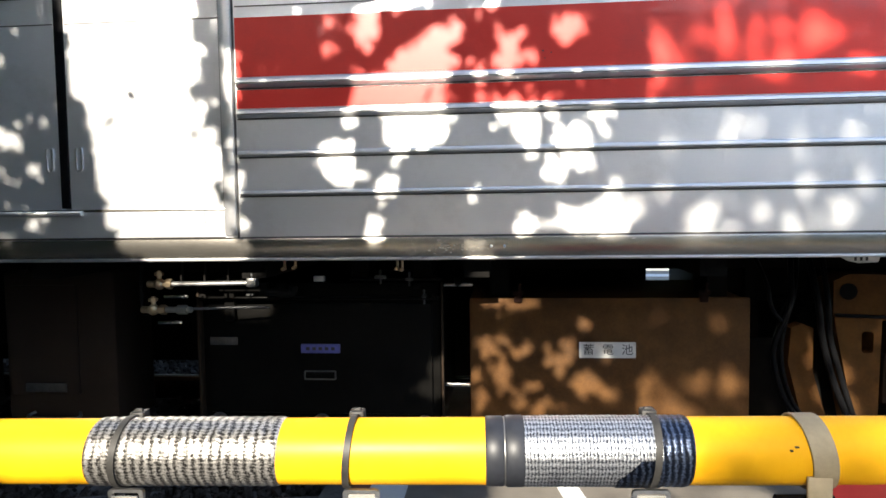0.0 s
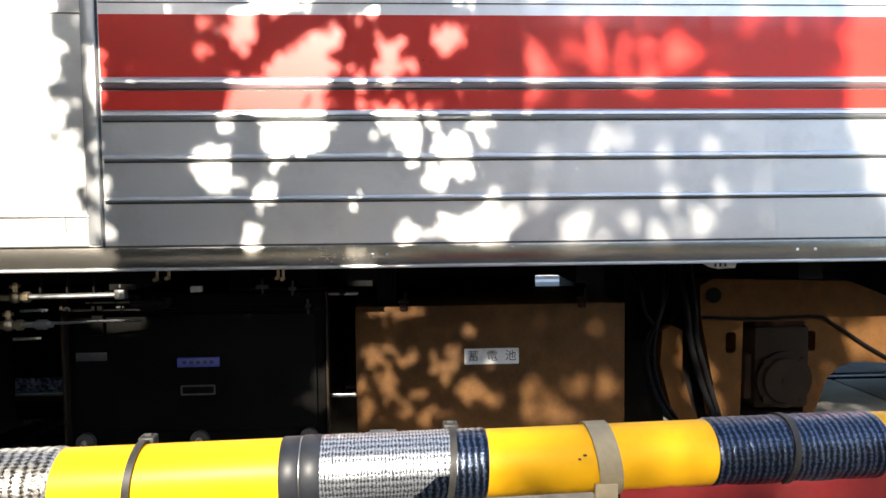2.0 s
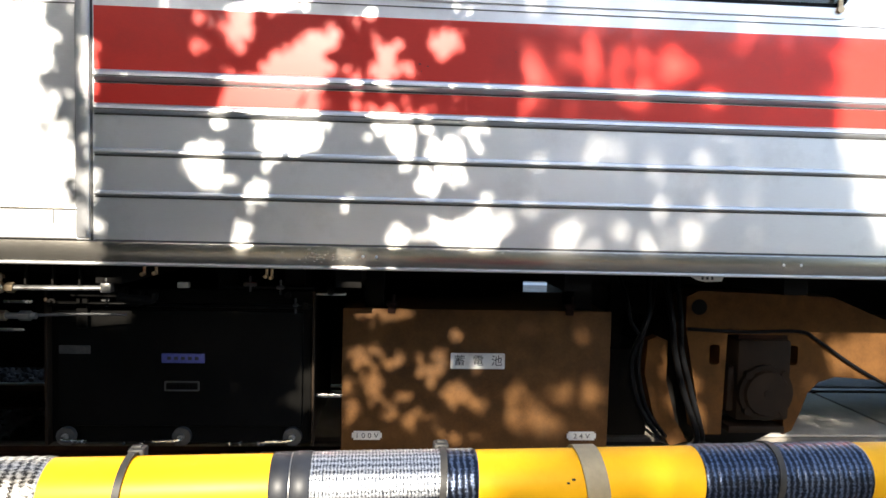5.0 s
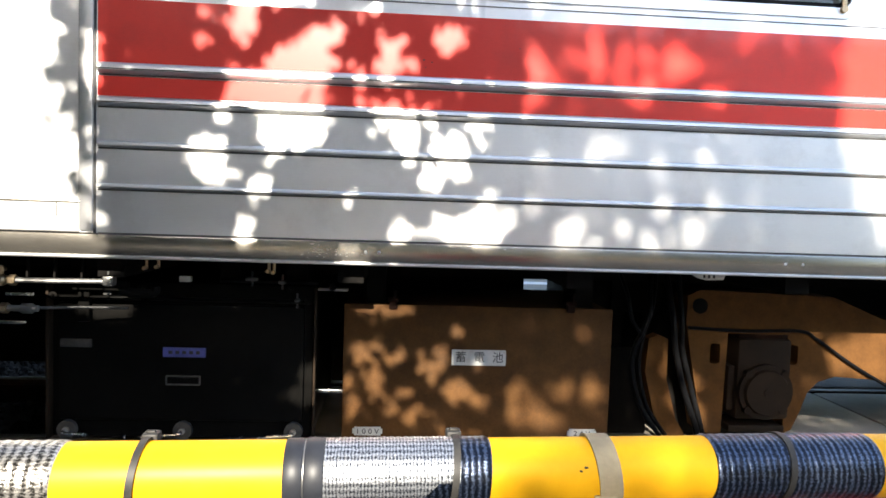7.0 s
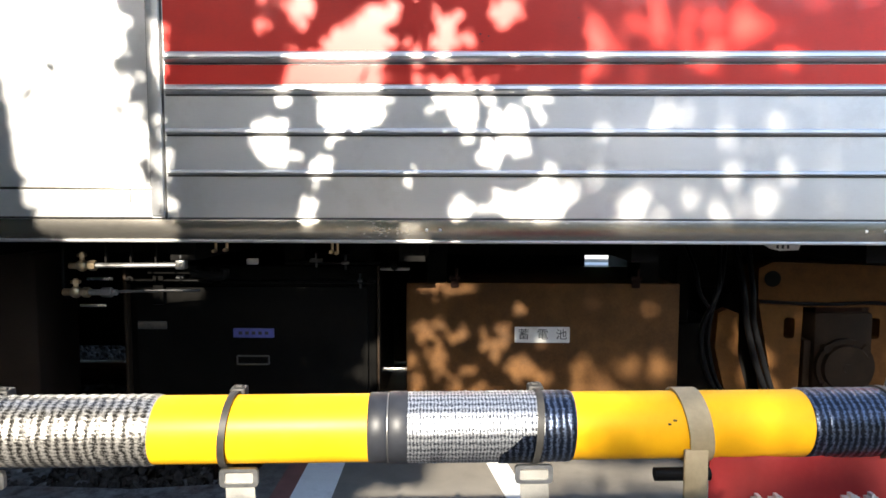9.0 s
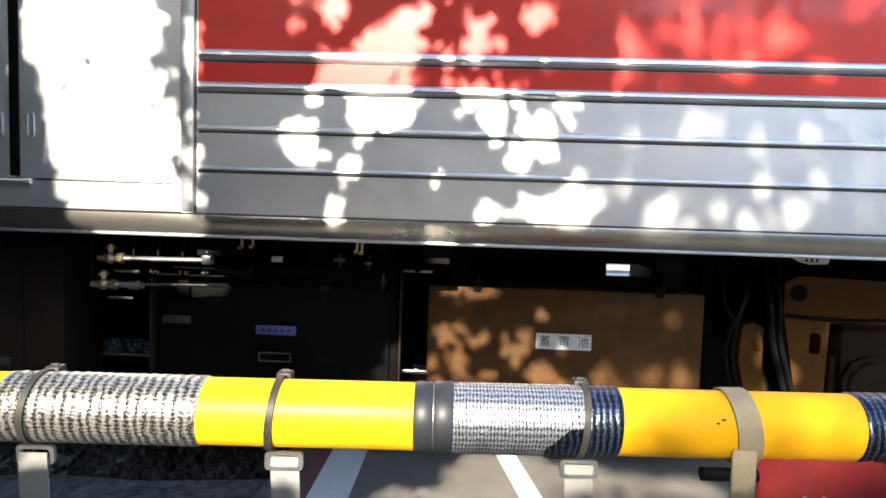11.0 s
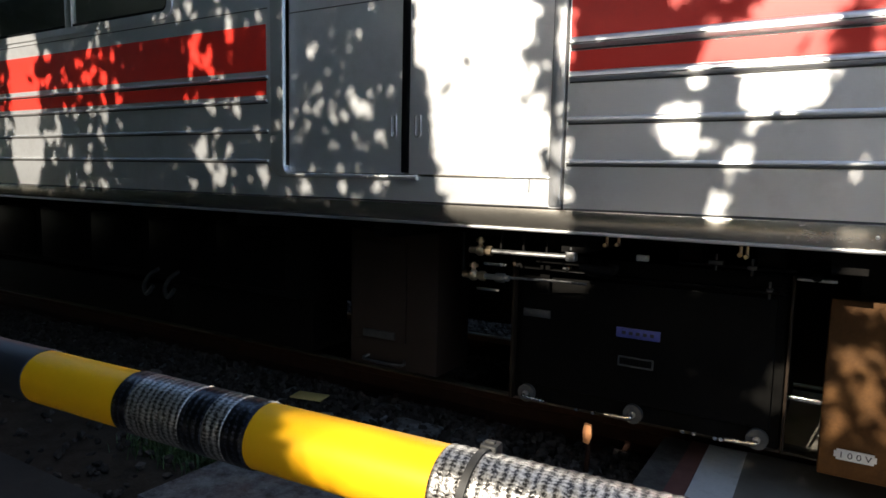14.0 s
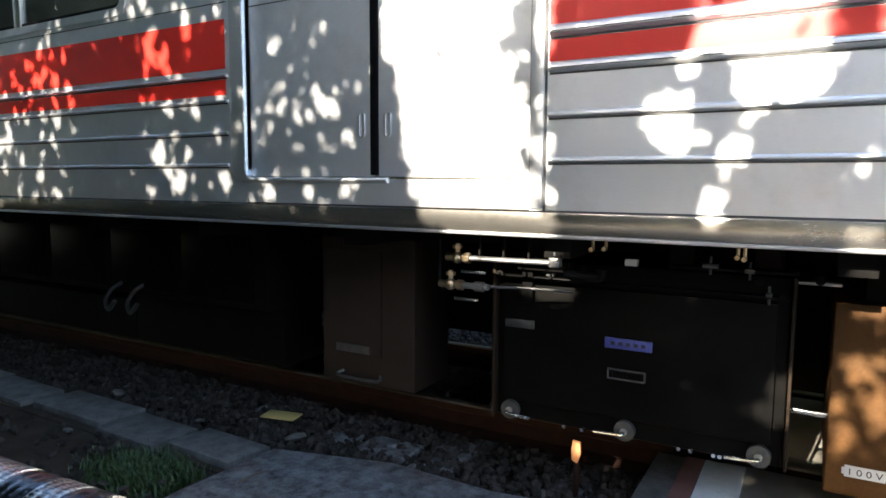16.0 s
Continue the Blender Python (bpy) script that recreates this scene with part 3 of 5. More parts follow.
# red stripe film, in two bands
for x0, x1 in stretches((0.125, 0.062)):
    for z0, z1 in ((1.682, 1.905), (1.563, 1.633)):
        z0, z1 = settle(x1, z0), settle(x1, z1)
        bm = bmesh.new()
        box(bm, x0, x1, Y - 0.0015, Y + 0.001, z0, z1)
        part("red_stripe", bm, RED, car, "glossy red stripe band", smooth=False)


def rib(x0, x1, z0, z1, depth):
    z0 = settle(x1, z0)
    z1 = settle(x1, z1) if x1 > -2.5 else z0 + 0.016
    bm = bmesh.new()
    h = z1 - z0
    prof = [(Y + 0.002, z1)] + [(Y - depth * math.sin(a) ** 0.8, z0 + h * 0.42 + h * 0.58 * math.cos(a)) for a in np.linspace(0.25, math.pi / 2, 6)]
    prof += [(Y - depth, z0 + h * 0.30), (Y - depth * 0.55, z0 + h * 0.12), (Y - 0.001, z0 + h * 0.02), (Y + 0.002, z0)]
    profile_x(bm, prof, x0, x1)
    part("rib", bm, RIBSTEEL, car, "raised horizontal stainless rib")
    if h > 0.03:
        bm = bmesh.new()
        box(bm, x0, x1, Y - depth - 0.0012, Y - depth + 0.004, z0 + h * 0.36, z0 + h * 0.36 + 0.0035)
        part("rib_line", bm, SEAM, car, "fine dark line along the rib", smooth=False)
    # dark strip that paints the shadow line under the rib
    bm = bmesh.new()
    box(bm, x0, x1, Y - 0.003, Y + 0.001, z0 - 0.006, z0 - 0.0003)
    part("rib_shadow_line", bm, SEAM, car, "dark line painted as the rib's shadow", smooth=False)


for x0, x1 in stretches((0.115, 0.065)):
    rib(x0, x1, 1.641, 1.682, 0.016)
    rib(x0, x1, 1.526, 1.561, 0.014)
    rib(x0, x1, 1.379, 1.403, 0.012)
    rib(x0, x1, 1.230, 1.250, 0.011)
    bm = bmesh.new()
    box(bm, x0, x1, Y - 0.0025, Y + 0.001, SEAM_Z - 0.006, SEAM_Z + 0.002)
    part("seam_line", bm, SEAM, car, smooth=False)
    bm = bmesh.new()
    box(bm, x0, x1, Y - 0.002, Y + 0.001, 1.945, 1.949)
    part("seam_line", bm, SEAM, car, smooth=False)

# small dark scuffs in the red film
for x, z, w in ((0.055, 1.742, 0.004), (0.085, 1.735, 0.003), (0.062, 1.715, 0.002), (0.41, 1.80, 0.002)):
    bm = bmesh.new()
    slab(bm, rounded(x - w, x + w, z - w * 0.6, z + w * 0.6, w * 0.4, 2), Y - 0.0026, Y - 0.0012)
    part("scuff", bm, SEAM, car, "small dark scuff in the red film", smooth=False)

# vertical panel seams
for x in (-5.33,):
    bm = bmesh.new()
    box(bm, x - 0.002, x + 0.002, Y - 0.002, Y + 0.001, SEAM_Z, 1.5)
    part("panel_seam", bm, SEAM, car, smooth=False)


def window(x0, x1, bars):
    w = part("window_frame", slab(bmesh.new(), rounded(x0 - 0.04, x1 + 0.04, WIN_Z - 0.04, WIN_TOP + 0.04, 0.07), Y - 0.008, Y + 0.03,
                                  [rounded(x0, x1, WIN_Z, WIN_TOP, 0.045)]), STEEL, car, "rounded stainless window frame")
    bm = bmesh.new()
    slab(bm, rounded(x0, x1, WIN_Z, WIN_TOP, 0.045), Y + 0.001, Y + 0.028, [rounded(x0 + 0.018, x1 - 0.018, WIN_Z + 0.018, WIN_TOP - 0.018, 0.035)])
    part("window_seal", bm, RUBBER, w, "black rubber seal")
    bm = bmesh.new()
    box(bm, x0 + 0.01, x1 - 0.01, Y + 0.014, Y + 0.019, WIN_Z + 0.01, WIN_TOP - 0.01)
    g = part("pane", bm, GLASS, w, "tinted window glass", smooth=False)
    g.visible_shadow = False
    for b in bars:
        bm = bmesh.new()
        box(bm, b - 0.035, b + 0.035, Y - 0.006, Y + 0.03, WIN_Z, WIN_TOP, 0.006)
        part("mullion", bm, RIBSTEEL, w, "bright vertical window bar")
    return w


window(-0.42, 1.68, (0.63,))
window(-5.16, -3.34, (-4.26,))
bm = bmesh.new()
box(bm, -5.27, -5.15, Y - 0.010, Y + 0.03, 1.945, 2.9, 0.006)
part("window_post", bm, RIBSTEEL, car, "bright vertical window post")
# window latch
bm = bmesh.new()
box(bm, 1.635, 1.655, Y - 0.016, Y - 0.008, 1.995, 2.07, 0.003)
cyl(bm, (1.645, Y - 0.02, 2.005), (1.645, Y - 0.008, 2.005), 0.014, 12)
part("latch", bm, BRASS, car, "small brass window latch")


def doorway(x0, x1):
    mid = (x0 + x1) / 2 + 0.005
    frame_bm = bmesh.new()
    lo = FLOOR_Z - 0.030
    r = 0.07
    outer = [(x0 - 0.088, 3.09)] + [(x0 - 0.088 + r - r * math.cos(a), lo + r - r * math.sin(a)) for a in np.linspace(0, math.pi / 2, 6)] + [(x0 + 0.75, lo), (x0 + 0.75, lo + 0.022)]
    r2 = 0.035
    outer += [(x0 + r2 - r2 * math.cos(a), lo + 0.022 + r2 - r2 * math.sin(a)) for a in np.linspace(math.pi / 2, 0, 6)] + [(x0, 3.09)]
    slab(frame_bm, outer, Y - 0.016, Y + 0.03)
    rim = [e for e in frame_bm.edges if len(e.link_faces) == 2 and e.calc_face_angle(0) > 1.0 and all(v.co.y < Y for v in e.verts)]
    bmesh.ops.bevel(frame_bm, geom=rim, offset=0.010, segments=3, affect='EDGES', profile=0.5, clamp_overlap=True)
    d = part("door", frame_bm, RIBSTEEL, car, "pair of closed sliding stainless doors")
    bm = bmesh.new()
    box(bm, x1, x1 + 0.050, Y - 0.012, Y + 0.03, SEAM_Z + 0.006, 3.09, 0.008)
    part("door_post", bm, STEEL, d, "stainless post at the door edge")
    bm = bmesh.new()
    box(bm, x1 + 0.050, x1 + 0.058, Y - 0.004, Y + 0.01, SEAM_Z, 3.09)
    box(bm, x1 - 0.004, x1, Y + 0.001, Y + 0.03, SEAM_Z, 3.05)
    box(bm, x0, x1, Y - 0.002, Y + 0.01, SEAM_Z, SEAM_Z + 0.004)
    part("door_joint", bm, SEAM, d, "dark joint beside the door post", smooth=False)
    for a, b in ((x0 + 0.004, mid - 0.020), (mid + 0.020, x1 - 0.006)):
        bm = bmesh.new()
        slab(bm, rounded(a, b, FLOOR_Z - 0.004, 3.04, 0.004, 2), Y + 0.018, Y + 0.045, [rounded(a + 0.09, b - 0.09, 2.02, 2.85, 0.05)])
        part("door_leaf", bm, STEEL, d, "brushed stainless door leaf", smooth=False)
        bm = bmesh.new()
        slab(bm, rounded(a + 0.085, b - 0.085, 2.015, 2.855, 0.055), Y + 0.012, Y + 0.03, [rounded(a + 0.105, b - 0.105, 2.035, 2.835, 0.04)])
        part("door_window_seal", bm, RUBBER, d, "black rubber door window seal")
        bm = bmesh.new()
        box(bm, a + 0.09, b - 0.09, Y + 0.028, Y + 0.033, 2.02, 2.85)
        part("door_pane", bm, GLASS, d, smooth=False).visible_shadow = False
        bm = bmesh.new()
        box(bm, a + 0.006, b - 0.006, Y + 0.0155, Y + 0.020, 1.912, 1.9155)
        part("door_crease", bm, SEAM, d, "pressed crease line across the leaf", smooth=False)
    for x in (mid - 0.062, mid + 0.062):
        bm = bmesh.new()
        slab(bm, rounded(x - 0.0155, x + 0.0155, 1.336, 1.436, 0.0155), Y + 0.012, Y + 0.019, [rounded(x - 0.0085, x + 0.0085, 1.343, 1.429, 0.0085)])
        h = part("door_handle", bm, RIBSTEEL, d, "recessed finger pull")
        bm = bmesh.new()
        slab(bm, rounded(x - 0.0085, x + 0.0085, 1.343, 1.429, 0.0085), Y + 0.0165, Y + 0.0185)
        part("finger_recess", bm, STEEL, d, "shaded finger recess")
    bm = bmesh.new()
    box(bm, mid - 0.020, mid + 0.020, Y + 0.012, Y + 0.04, FLOOR_Z, 3.04, 0.006)
    part("door_edge_rubber", bm, RUBBER, d, "black rubber closing edge between the leaves")
    bm = bmesh.new()
    box(bm, x0, x1, Y + 0.0, Y + 0.05, FLOOR_Z - 0.015, FLOOR_Z - 0.005, 0.002)
    part("door_sill", bm, SILL, d, "steel threshold plate")
    bm = bmesh.new()
    box(bm, x1 - 0.082, x1 - 0.079, Y - 0.0015, Y + 0.001, SEAM_Z + 0.055, FLOOR_Z - 0.015)
    part("panel_joint", bm, SEAM, d, smooth=False)


for a, b in DOORS:
    doorway(a, b)

# round stickers and rivets
st = part("sticker", slab(bmesh.new(), rounded(-5.70, -5.43, 2.29, 2.60, 0.03), Y - 0.0018, Y + 0.001), STICKER, car, "pale notice sticker with a red lower band")
bm = bmesh.new()
slab(bm, rounded(-5.70, -5.43, 2.29, 2.43, 0.02), Y - 0.0030, Y - 0.0019)
part("sticker_band", bm, STICKER_RED, st, "red band of the sticker")
bm = bmesh.new()
for k in range(5):
    box(bm, -5.67 + 0.042 * k, -5.645 + 0.042 * k, Y - 0.0042, Y - 0.0031, 2.34, 2.385)
part("lettering", bm, PLATE, st, smooth=False)
for x in (-0.14, -0.09, 1.48, 1.55):
    bm = bmesh.new()
    bmesh.ops.create_uvsphere(bm, u_segments=10, v_segments=6, radius=0.006, matrix=Matrix.LocRotScale((x, Y - 0.006, 1.028), None, (1, 0.5, 1)))
    part("rivet", bm, RIBSTEEL, sill)

# ---- equipment hanging under the floor ----
inv = thing("equipment_cabinet", (-0.89, 3.2, 0.2), "glossy black equipment cabinet hanging under the carriage floor", "cabinet")
bm = bmesh.new()
box(bm, -1.41, -0.375, 2.975, 3.75, 0.225, 0.86, 0.012)
part("cabinet_body", bm, CABINET, inv)
bm = bmesh.new()
box(bm, -1.375, -0.41, 2.955, 2.978, 0.30, 0.775, 0.008)
part("cabinet_cover", bm, CABINET, inv, "black lift-off cover")
bm = bmesh.new()
box(bm, -1.40, -1.05, 2.935, 2.985, 0.79, 0.802, 0.004)
box(bm, -1.02, -0.38, 2.935, 2.985, 0.79, 0.800, 0.004)
part("top_lip", bm, CABINET, inv, "folded lip along the cover top")
for x in (-1.25, -0.72, -0.45):
    part("hanger", box(bmesh.new(), x - 0.04, x + 0.04, 3.0, 3.2, 0.85, 0.98), UNDER, inv, smooth=False)
bm = bmesh.new()
box(bm, -1.418, -1.404, 2.94, 2.99, 0.225, 0.86, 0.004)
part("edge_angle", bm, AXLEBOX, inv, "scuffed steel corner angle")
bm = bmesh.new()
box(bm, -0.372, -0.362, 2.95, 2.99, 0.225, 0.86, 0.003)
part("edge_angle", bm, AXLEBOX, inv)
bm = bmesh.new()
box(bm, -0.36, -0.24, 2.96, 3.0, 0.842, 0.853, 0.003)
part("support_rail", bm, PIPE, inv, "thin steel support rail")
bm = bmesh.new()
box(bm, -0.75, -0.36, 2.95, 3.0, 0.868, 0.878, 0.003)
part("support_rail", bm, UNDER, inv, "black cable tray lip")
for x in (-1.12, -1.05, -0.70, -0.66, -0.585, -0.565):
    bm = bmesh.new()
    cyl(bm, (x, 2.975, 0.229), (x, 2.960, 0.229), 0.0075, 8)
    part("screw", bm, CHROME, inv, "small bright screw along the lower edge")
bm = bmesh.new()
box(bm, -0.365, -0.25, 3.02, 3.04, 0.405, 0.42, 0.003)
part("cross_bar", bm, CHROME, inv, "bright steel bar beside the cabinet")
for x, sgn in ((-1.335, 1), (-0.885, -1), (-0.445, -1)):
    bm = bmesh.new()
    cyl(bm, (x, 2.956, 0.265), (x, 2.935, 0.265), 0.037, 24)
    h = part("handle_disc", bm, DISC, inv, "dull grey round handle base")
    bm = bmesh.new()
    tube(bm, [(x, 2.93, 0.265), (x, 2.905, 0.265), (x + 0.015 * sgn, 2.90, 0.262), (x + 0.10 * sgn, 2.90, 0.258)], 0.0065, 8)
    part("lever", bm, CHROME, h, "bright steel lever handle")
    bm = bmesh.new()
    cyl(bm, (x, 2.935, 0.265), (x, 2.925, 0.265), 0.013, 12)
    part("hub", bm, PIPE, h)
bm = bmesh.new()
box(bm, -0.968, -0.80, 2.948, 2.957, 0.562, 0.600, 0.002)
pl = part("nameplate", bm, BLUE, inv, "blue nameplate with worn writing")
bm = bmesh.new()
for k in range(5):
    box(bm, -0.945 + 0.027 * k, -0.930 + 0.027 * k, 2.9465, 2.9482, 0.575, 0.588)
part("lettering", bm, INK, pl, smooth=False)
bm = bmesh.new()
slab(bm, rounded(-0.957, -0.82, 0.447, 0.487, 0.005), 2.949, 2.957, [rounded(-0.951, -0.826, 0.453, 0.481, 0.003)])
pl = part("small_plate_frame", bm, DISC, inv, "grey-edged black data plate")
bm = bmesh.new()
box(bm, -0.951, -0.826, 2.952, 2.957, 0.453, 0.481)
for k in range(9):
    box(bm, -0.945 + 0.013 * k, -0.936 + 0.013 * k, 2.9505, 2.953, 0.459, 0.475)
part("data_plate", bm, CABINET, pl, smooth=False)
bm = bmesh.new()
box(bm, -1.365, -1.245, 2.948, 2.957, 0.595, 0.628, 0.002)
part("label_plate", bm, DISC, inv, "worn grey label plate")
bm = bmesh.new()
box(bm, -0.90, -0.855, 2.925, 2.95, 0.868, 0.892, 0.003)
part("tag", bm, PLATE, inv, "small pale tag")
bm = bmesh.new()
box(bm, -1.29, -1.245, 2.93, 2.96, 0.70, 0.88, 0.006)
box(bm, -1.30, -1.09, 2.90, 2.94, 0.83, 0.87, 0.008)
part("bracket", bm, CABINET, inv, "black steel hanger bracket")
for x, z in ((-1.39, 0.8), (-0.40, 0.8), (-0.47, 0.845), (-1.05, 0.845), (-0.30, 0.86)):
    bm = bmesh.new()
    cyl(bm, (x, 2.96, z), (x, 2.925, z), 0.009, 6)
    cyl(bm, (x, 2.95, z), (x, 2.943, z), 0.016, 10)
    part("bolt", bm, UNDER, inv)

for x, z, w in ((-0.62, 0.885, 0.05), (-0.50, 0.875, 0.03), (-0.44, 0.80, 0.02), (-1.18, 0.815, 0.03)):
    bm = bmesh.new()
    box(bm, x - w / 2, x + w / 2, 2.935, 2.965, z - 0.008, z + 0.008, 0.003)
    cyl(bm, (x, 2.95, z - 0.03), (x, 2.95, z + 0.03), 0.005, 8)
    part("fixing_clip", bm, DISC, inv, "dull steel fixing clip")

inv.location, inv.scale = (-0.904, 3.283, 0.169), (1.04, 1.04, 1.04)

bat = thing("battery_box", (0.32, 3.3, 0.15), "dusty dark brown battery box hanging under the carriage floor", "battery box")
bm = bmesh.new()
box(bm, -0.247, 0.885, 3.03, 3.75, 0.158, 0.775, 0.008)
part("battery_body", bm, DUSTY, bat)
bm = bmesh.new()
box(bm, -0.245, 0.883, 3.012, 3.034, 0.175, 0.783, 0.006)
part("battery_lid", bm, DUSTY, bat, "hinged brown front cover with light dust")
for x in (-0.12, 0.78):
    part("hanger", box(bmesh.new(), x - 0.04, x + 0.04, 3.1, 3.3, 0.77, 0.99), UNDER, bat, smooth=False)
for x in (-0.045, 0.70):
    bm = bmesh.new()
    box(bm, x - 0.016, x + 0.016, 2.998, 3.03, 0.765, 0.80, 0.004)
    cyl(bm, (x - 0.022, 3.005, 0.805), (x + 0.022, 3.005, 0.805), 0.010, 10)
    cyl(bm, (x + 0.006, 3.0, 0.80), (x + 0.008, 3.0, 0.845), 0.006, 8)
    part("hinge", bm, RUST, bat, "worn brown hinge clasp")
bm = bmesh.new()
slab(bm, rounded(0.205, 0.432, 0.535, 0.600, 0.003, 2), 3.006, 3.0118)
pl = part("nameplate", bm, PLATE, bat, "white nameplate with black characters")
words("蓄", 0.048, 0.242, 3.0055, 0.567, INK, pl)
words("電", 0.048, 0.320, 3.0055, 0.567, INK, pl)
words("池", 0.048, 0.398, 3.0055, 0.567, INK, pl)


def volt_plate(x, text):
    bm = bmesh.new()
    slab(bm, [(x - 0.055, 0.232), (x + 0.055, 0.232), (x + 0.055, 0.240), (x + 0.062, 0.240), (x + 0.062, 0.260), (x + 0.055, 0.260), (x + 0.055, 0.268),
              (x - 0.055, 0.268), (x - 0.055, 0.260), (x - 0.062, 0.260), (x - 0.062, 0.240), (x - 0.055, 0.240)], 3.007, 3.0118)
    p = part("voltage_plate", bm, PLATE, bat, "small pale notched voltage plate")
    words(text, 0.030, x, 3.0065, 0.249, INK, p, stretch=1.1)


volt_plate(-0.137, "1 0 0 V")
volt_plate(0.770, "2 4 V")

bat.location, bat.scale = (0.347, 3.374, 0.1195), (1.045, 1.045, 1.045)

low = thing("equipment_case", (-2.16, 3.2, 0.18), "dusty brown equipment case hanging under the floor, coloured darker for low light", "equipment case")
bm = bmesh.new()
box(bm, -2.43, -1.89, 3.10, 3.42, 0.19, 0.90, 0.012)
part("case_body", bm, DUSTY_DIM, low)
bm = bmesh.new()
slab(bm, rounded(-2.40, -2.07, 0.33, 0.84, 0.01), 3.088, 3.10)
part("case_cover", bm, DUSTY_DIM, low, "flat cover panel")
bm = bmesh.new()
box(bm, -2.33, -2.13, 3.080, 3.089, 0.345, 0.385, 0.003)
part("label_plate", bm, DISC, low, "dim grey label plate")
bm = bmesh.new()
tube(bm, [(-2.30, 3.10, 0.245), (-2.30, 3.06, 0.23), (-2.08, 3.06, 0.23), (-2.08, 3.10, 0.245)], 0.008, 8)
part("grab_bar", bm, DISC, low, "small steel pull bar")
for x in (-2.35, -1.97):
    part("hanger", box(bmesh.new(), x - 0.03, x + 0.03, 3.2, 3.3, 0.89, 1.02), UNDER, low, smooth=False)

low.location, low.scale = (-2.228, 3.30, 0.14), (1.045, 1.045, 1.045)

# brake pipes and cocks
pp = thing("brake_pipe", (-1.3, 2.82, 0.9), "bright steel brake pipe with brass cocks under the door", "pipe")
bm = bmesh.new()
tube(bm, [(-1.52, 2.815, 0.907), (-1.3, 2.812, 0.909), (-1.13, 2.81, 0.912)], 0.010, 10)
part("upper_pipe", bm, PIPE, pp)
bm = bmesh.new()
box(bm, -1.135, -1.095, 2.79, 2.83, 0.895, 0.935, 0.006)
cyl(bm, (-1.112, 2.81, 0.935), (-1.112, 2.81, 1.0), 0.012, 10)
cyl(bm, (-1.112, 2.81, 0.940), (-1.112, 2.81, 0.952), 0.022, 6)
part("elbow", bm, PIPE, pp, "steel pipe elbow")
for z, x in ((0.907, -1.515), (0.80, -1.545)):
    bm = bmesh.new()
    bmesh.ops.create_uvsphere(bm, u_segments=12, v_segments=8, radius=0.024, matrix=Matrix.Translation((x, 2.815, z)))
    cyl(bm, (x - 0.05, 2.815, z), (x + 0.05, 2.815, z), 0.015, 6)
    cyl(bm, (x + 0.03, 2.815, z), (x + 0.055, 2.815, z), 0.021, 6)
    cyl(bm, (x, 2.815, z), (x, 2.815, z + 0.055), 0.010, 8)
    cyl(bm, (x, 2.815, z + 0.035), (x, 2.815, z + 0.048), 0.019, 6)
    c = part("brass_cock", bm, BRASS, pp, "weathered brass stop cock")
    bm = bmesh.new()
    box(bm, x + 0.03, x + 0.135, 2.785, 2.797, z - 0.055, z - 0.043, 0.003)
    part("cock_lever", bm, CHROME, c, "flat steel lever")
bm = bmesh.new()
tube(bm, [(-1.52, 2.815, 0.80), (-1.38, 2.815, 0.80)], 0.012, 10)
cyl(bm, (-1.44, 2.815, 0.80), (-1.40, 2.815, 0.80), 0.020, 6)
part("lower_pipe", bm, PIPE, pp)
bm = bmesh.new()
tube(bm, [(-1.40, 2.83, 0.80), (-1.25, 2.87, 0.80), (-1.08, 2.9, 0.797)], 0.006, 8)
part("thin_pipe", bm, DISC, pp, "thin dull pipe")
for x, z in ((-1.32, 0.905), (-1.22, 0.905), (-1.42, 0.905)):
    part("pipe_clip", box(bmesh.new(), x - 0.004, x + 0.004, 2.812, 2.83, z - 0.004, 1.0, 0.001), UNDER, pp, "black pipe clip")
bm = bmesh.new()
tube(bm, [(-1.6, 2.83, 0.98), (-1.6, 2.83, 0.80), (-1.56, 2.82, 0.78)], 0.008, 8)
part("branch_pipe", bm, UNDER, pp, "thin black branch pipe")
bm = bmesh.new()
tube(bm, [(-1.10, 2.86, 0.87), (-0.98, 2.87, 0.86), (-0.965, 2.87, 0.89)], 0.018, 10)
part("hose_end", bm, UNDER, pp, "black hose end")
pp.location = (-1.3, 2.83, 0.868)
for x, z in ((-0.985, 0.935), (-0.94, 0.94), (-0.52, 0.935), (-0.50, 0.93)):
    bm = bmesh.new()
    cyl(bm, (x, 2.84, z), (x, 2.81, z), 0.008, 6)
    cyl(bm, (x, 2.84, z), (x, 2.84, 1.0), 0.006, 6)
    single("hanging_bolt", bm, BRASS, "small bright bolt hanging under the sill", "bolt", "bolts under the sill")
jp = thing("jacking_plate", (1.27, 2.8, 0.95), "small white marked plate hanging under the sill", "plate")
bm = bmesh.new()
slab(bm, [(1.195, 0.977), (1.235, 0.955), (1.27, 0.947), (1.34, 0.950), (1.348, 0.975), (1.30, 0.99), (1.22, 0.99)], 2.800, 2.806)
part("white_plate", bm, PLATE, jp)
bm = bmesh.new()
for k in range(3):
    box(bm, 1.255 + 0.02 * k, 1.263 + 0.02 * k, 2.7975, 2.8003, 0.956, 0.970)
part("lettering", bm, INK, jp, smooth=False)
bm = bmesh.new()
box(bm, 1.25, 1.29, 2.806, 2.83, 0.96, 1.02)
part("plate_stay", bm, UNDER, jp, smooth=False)
jp.location = (1.22, 2.8, 0.95)

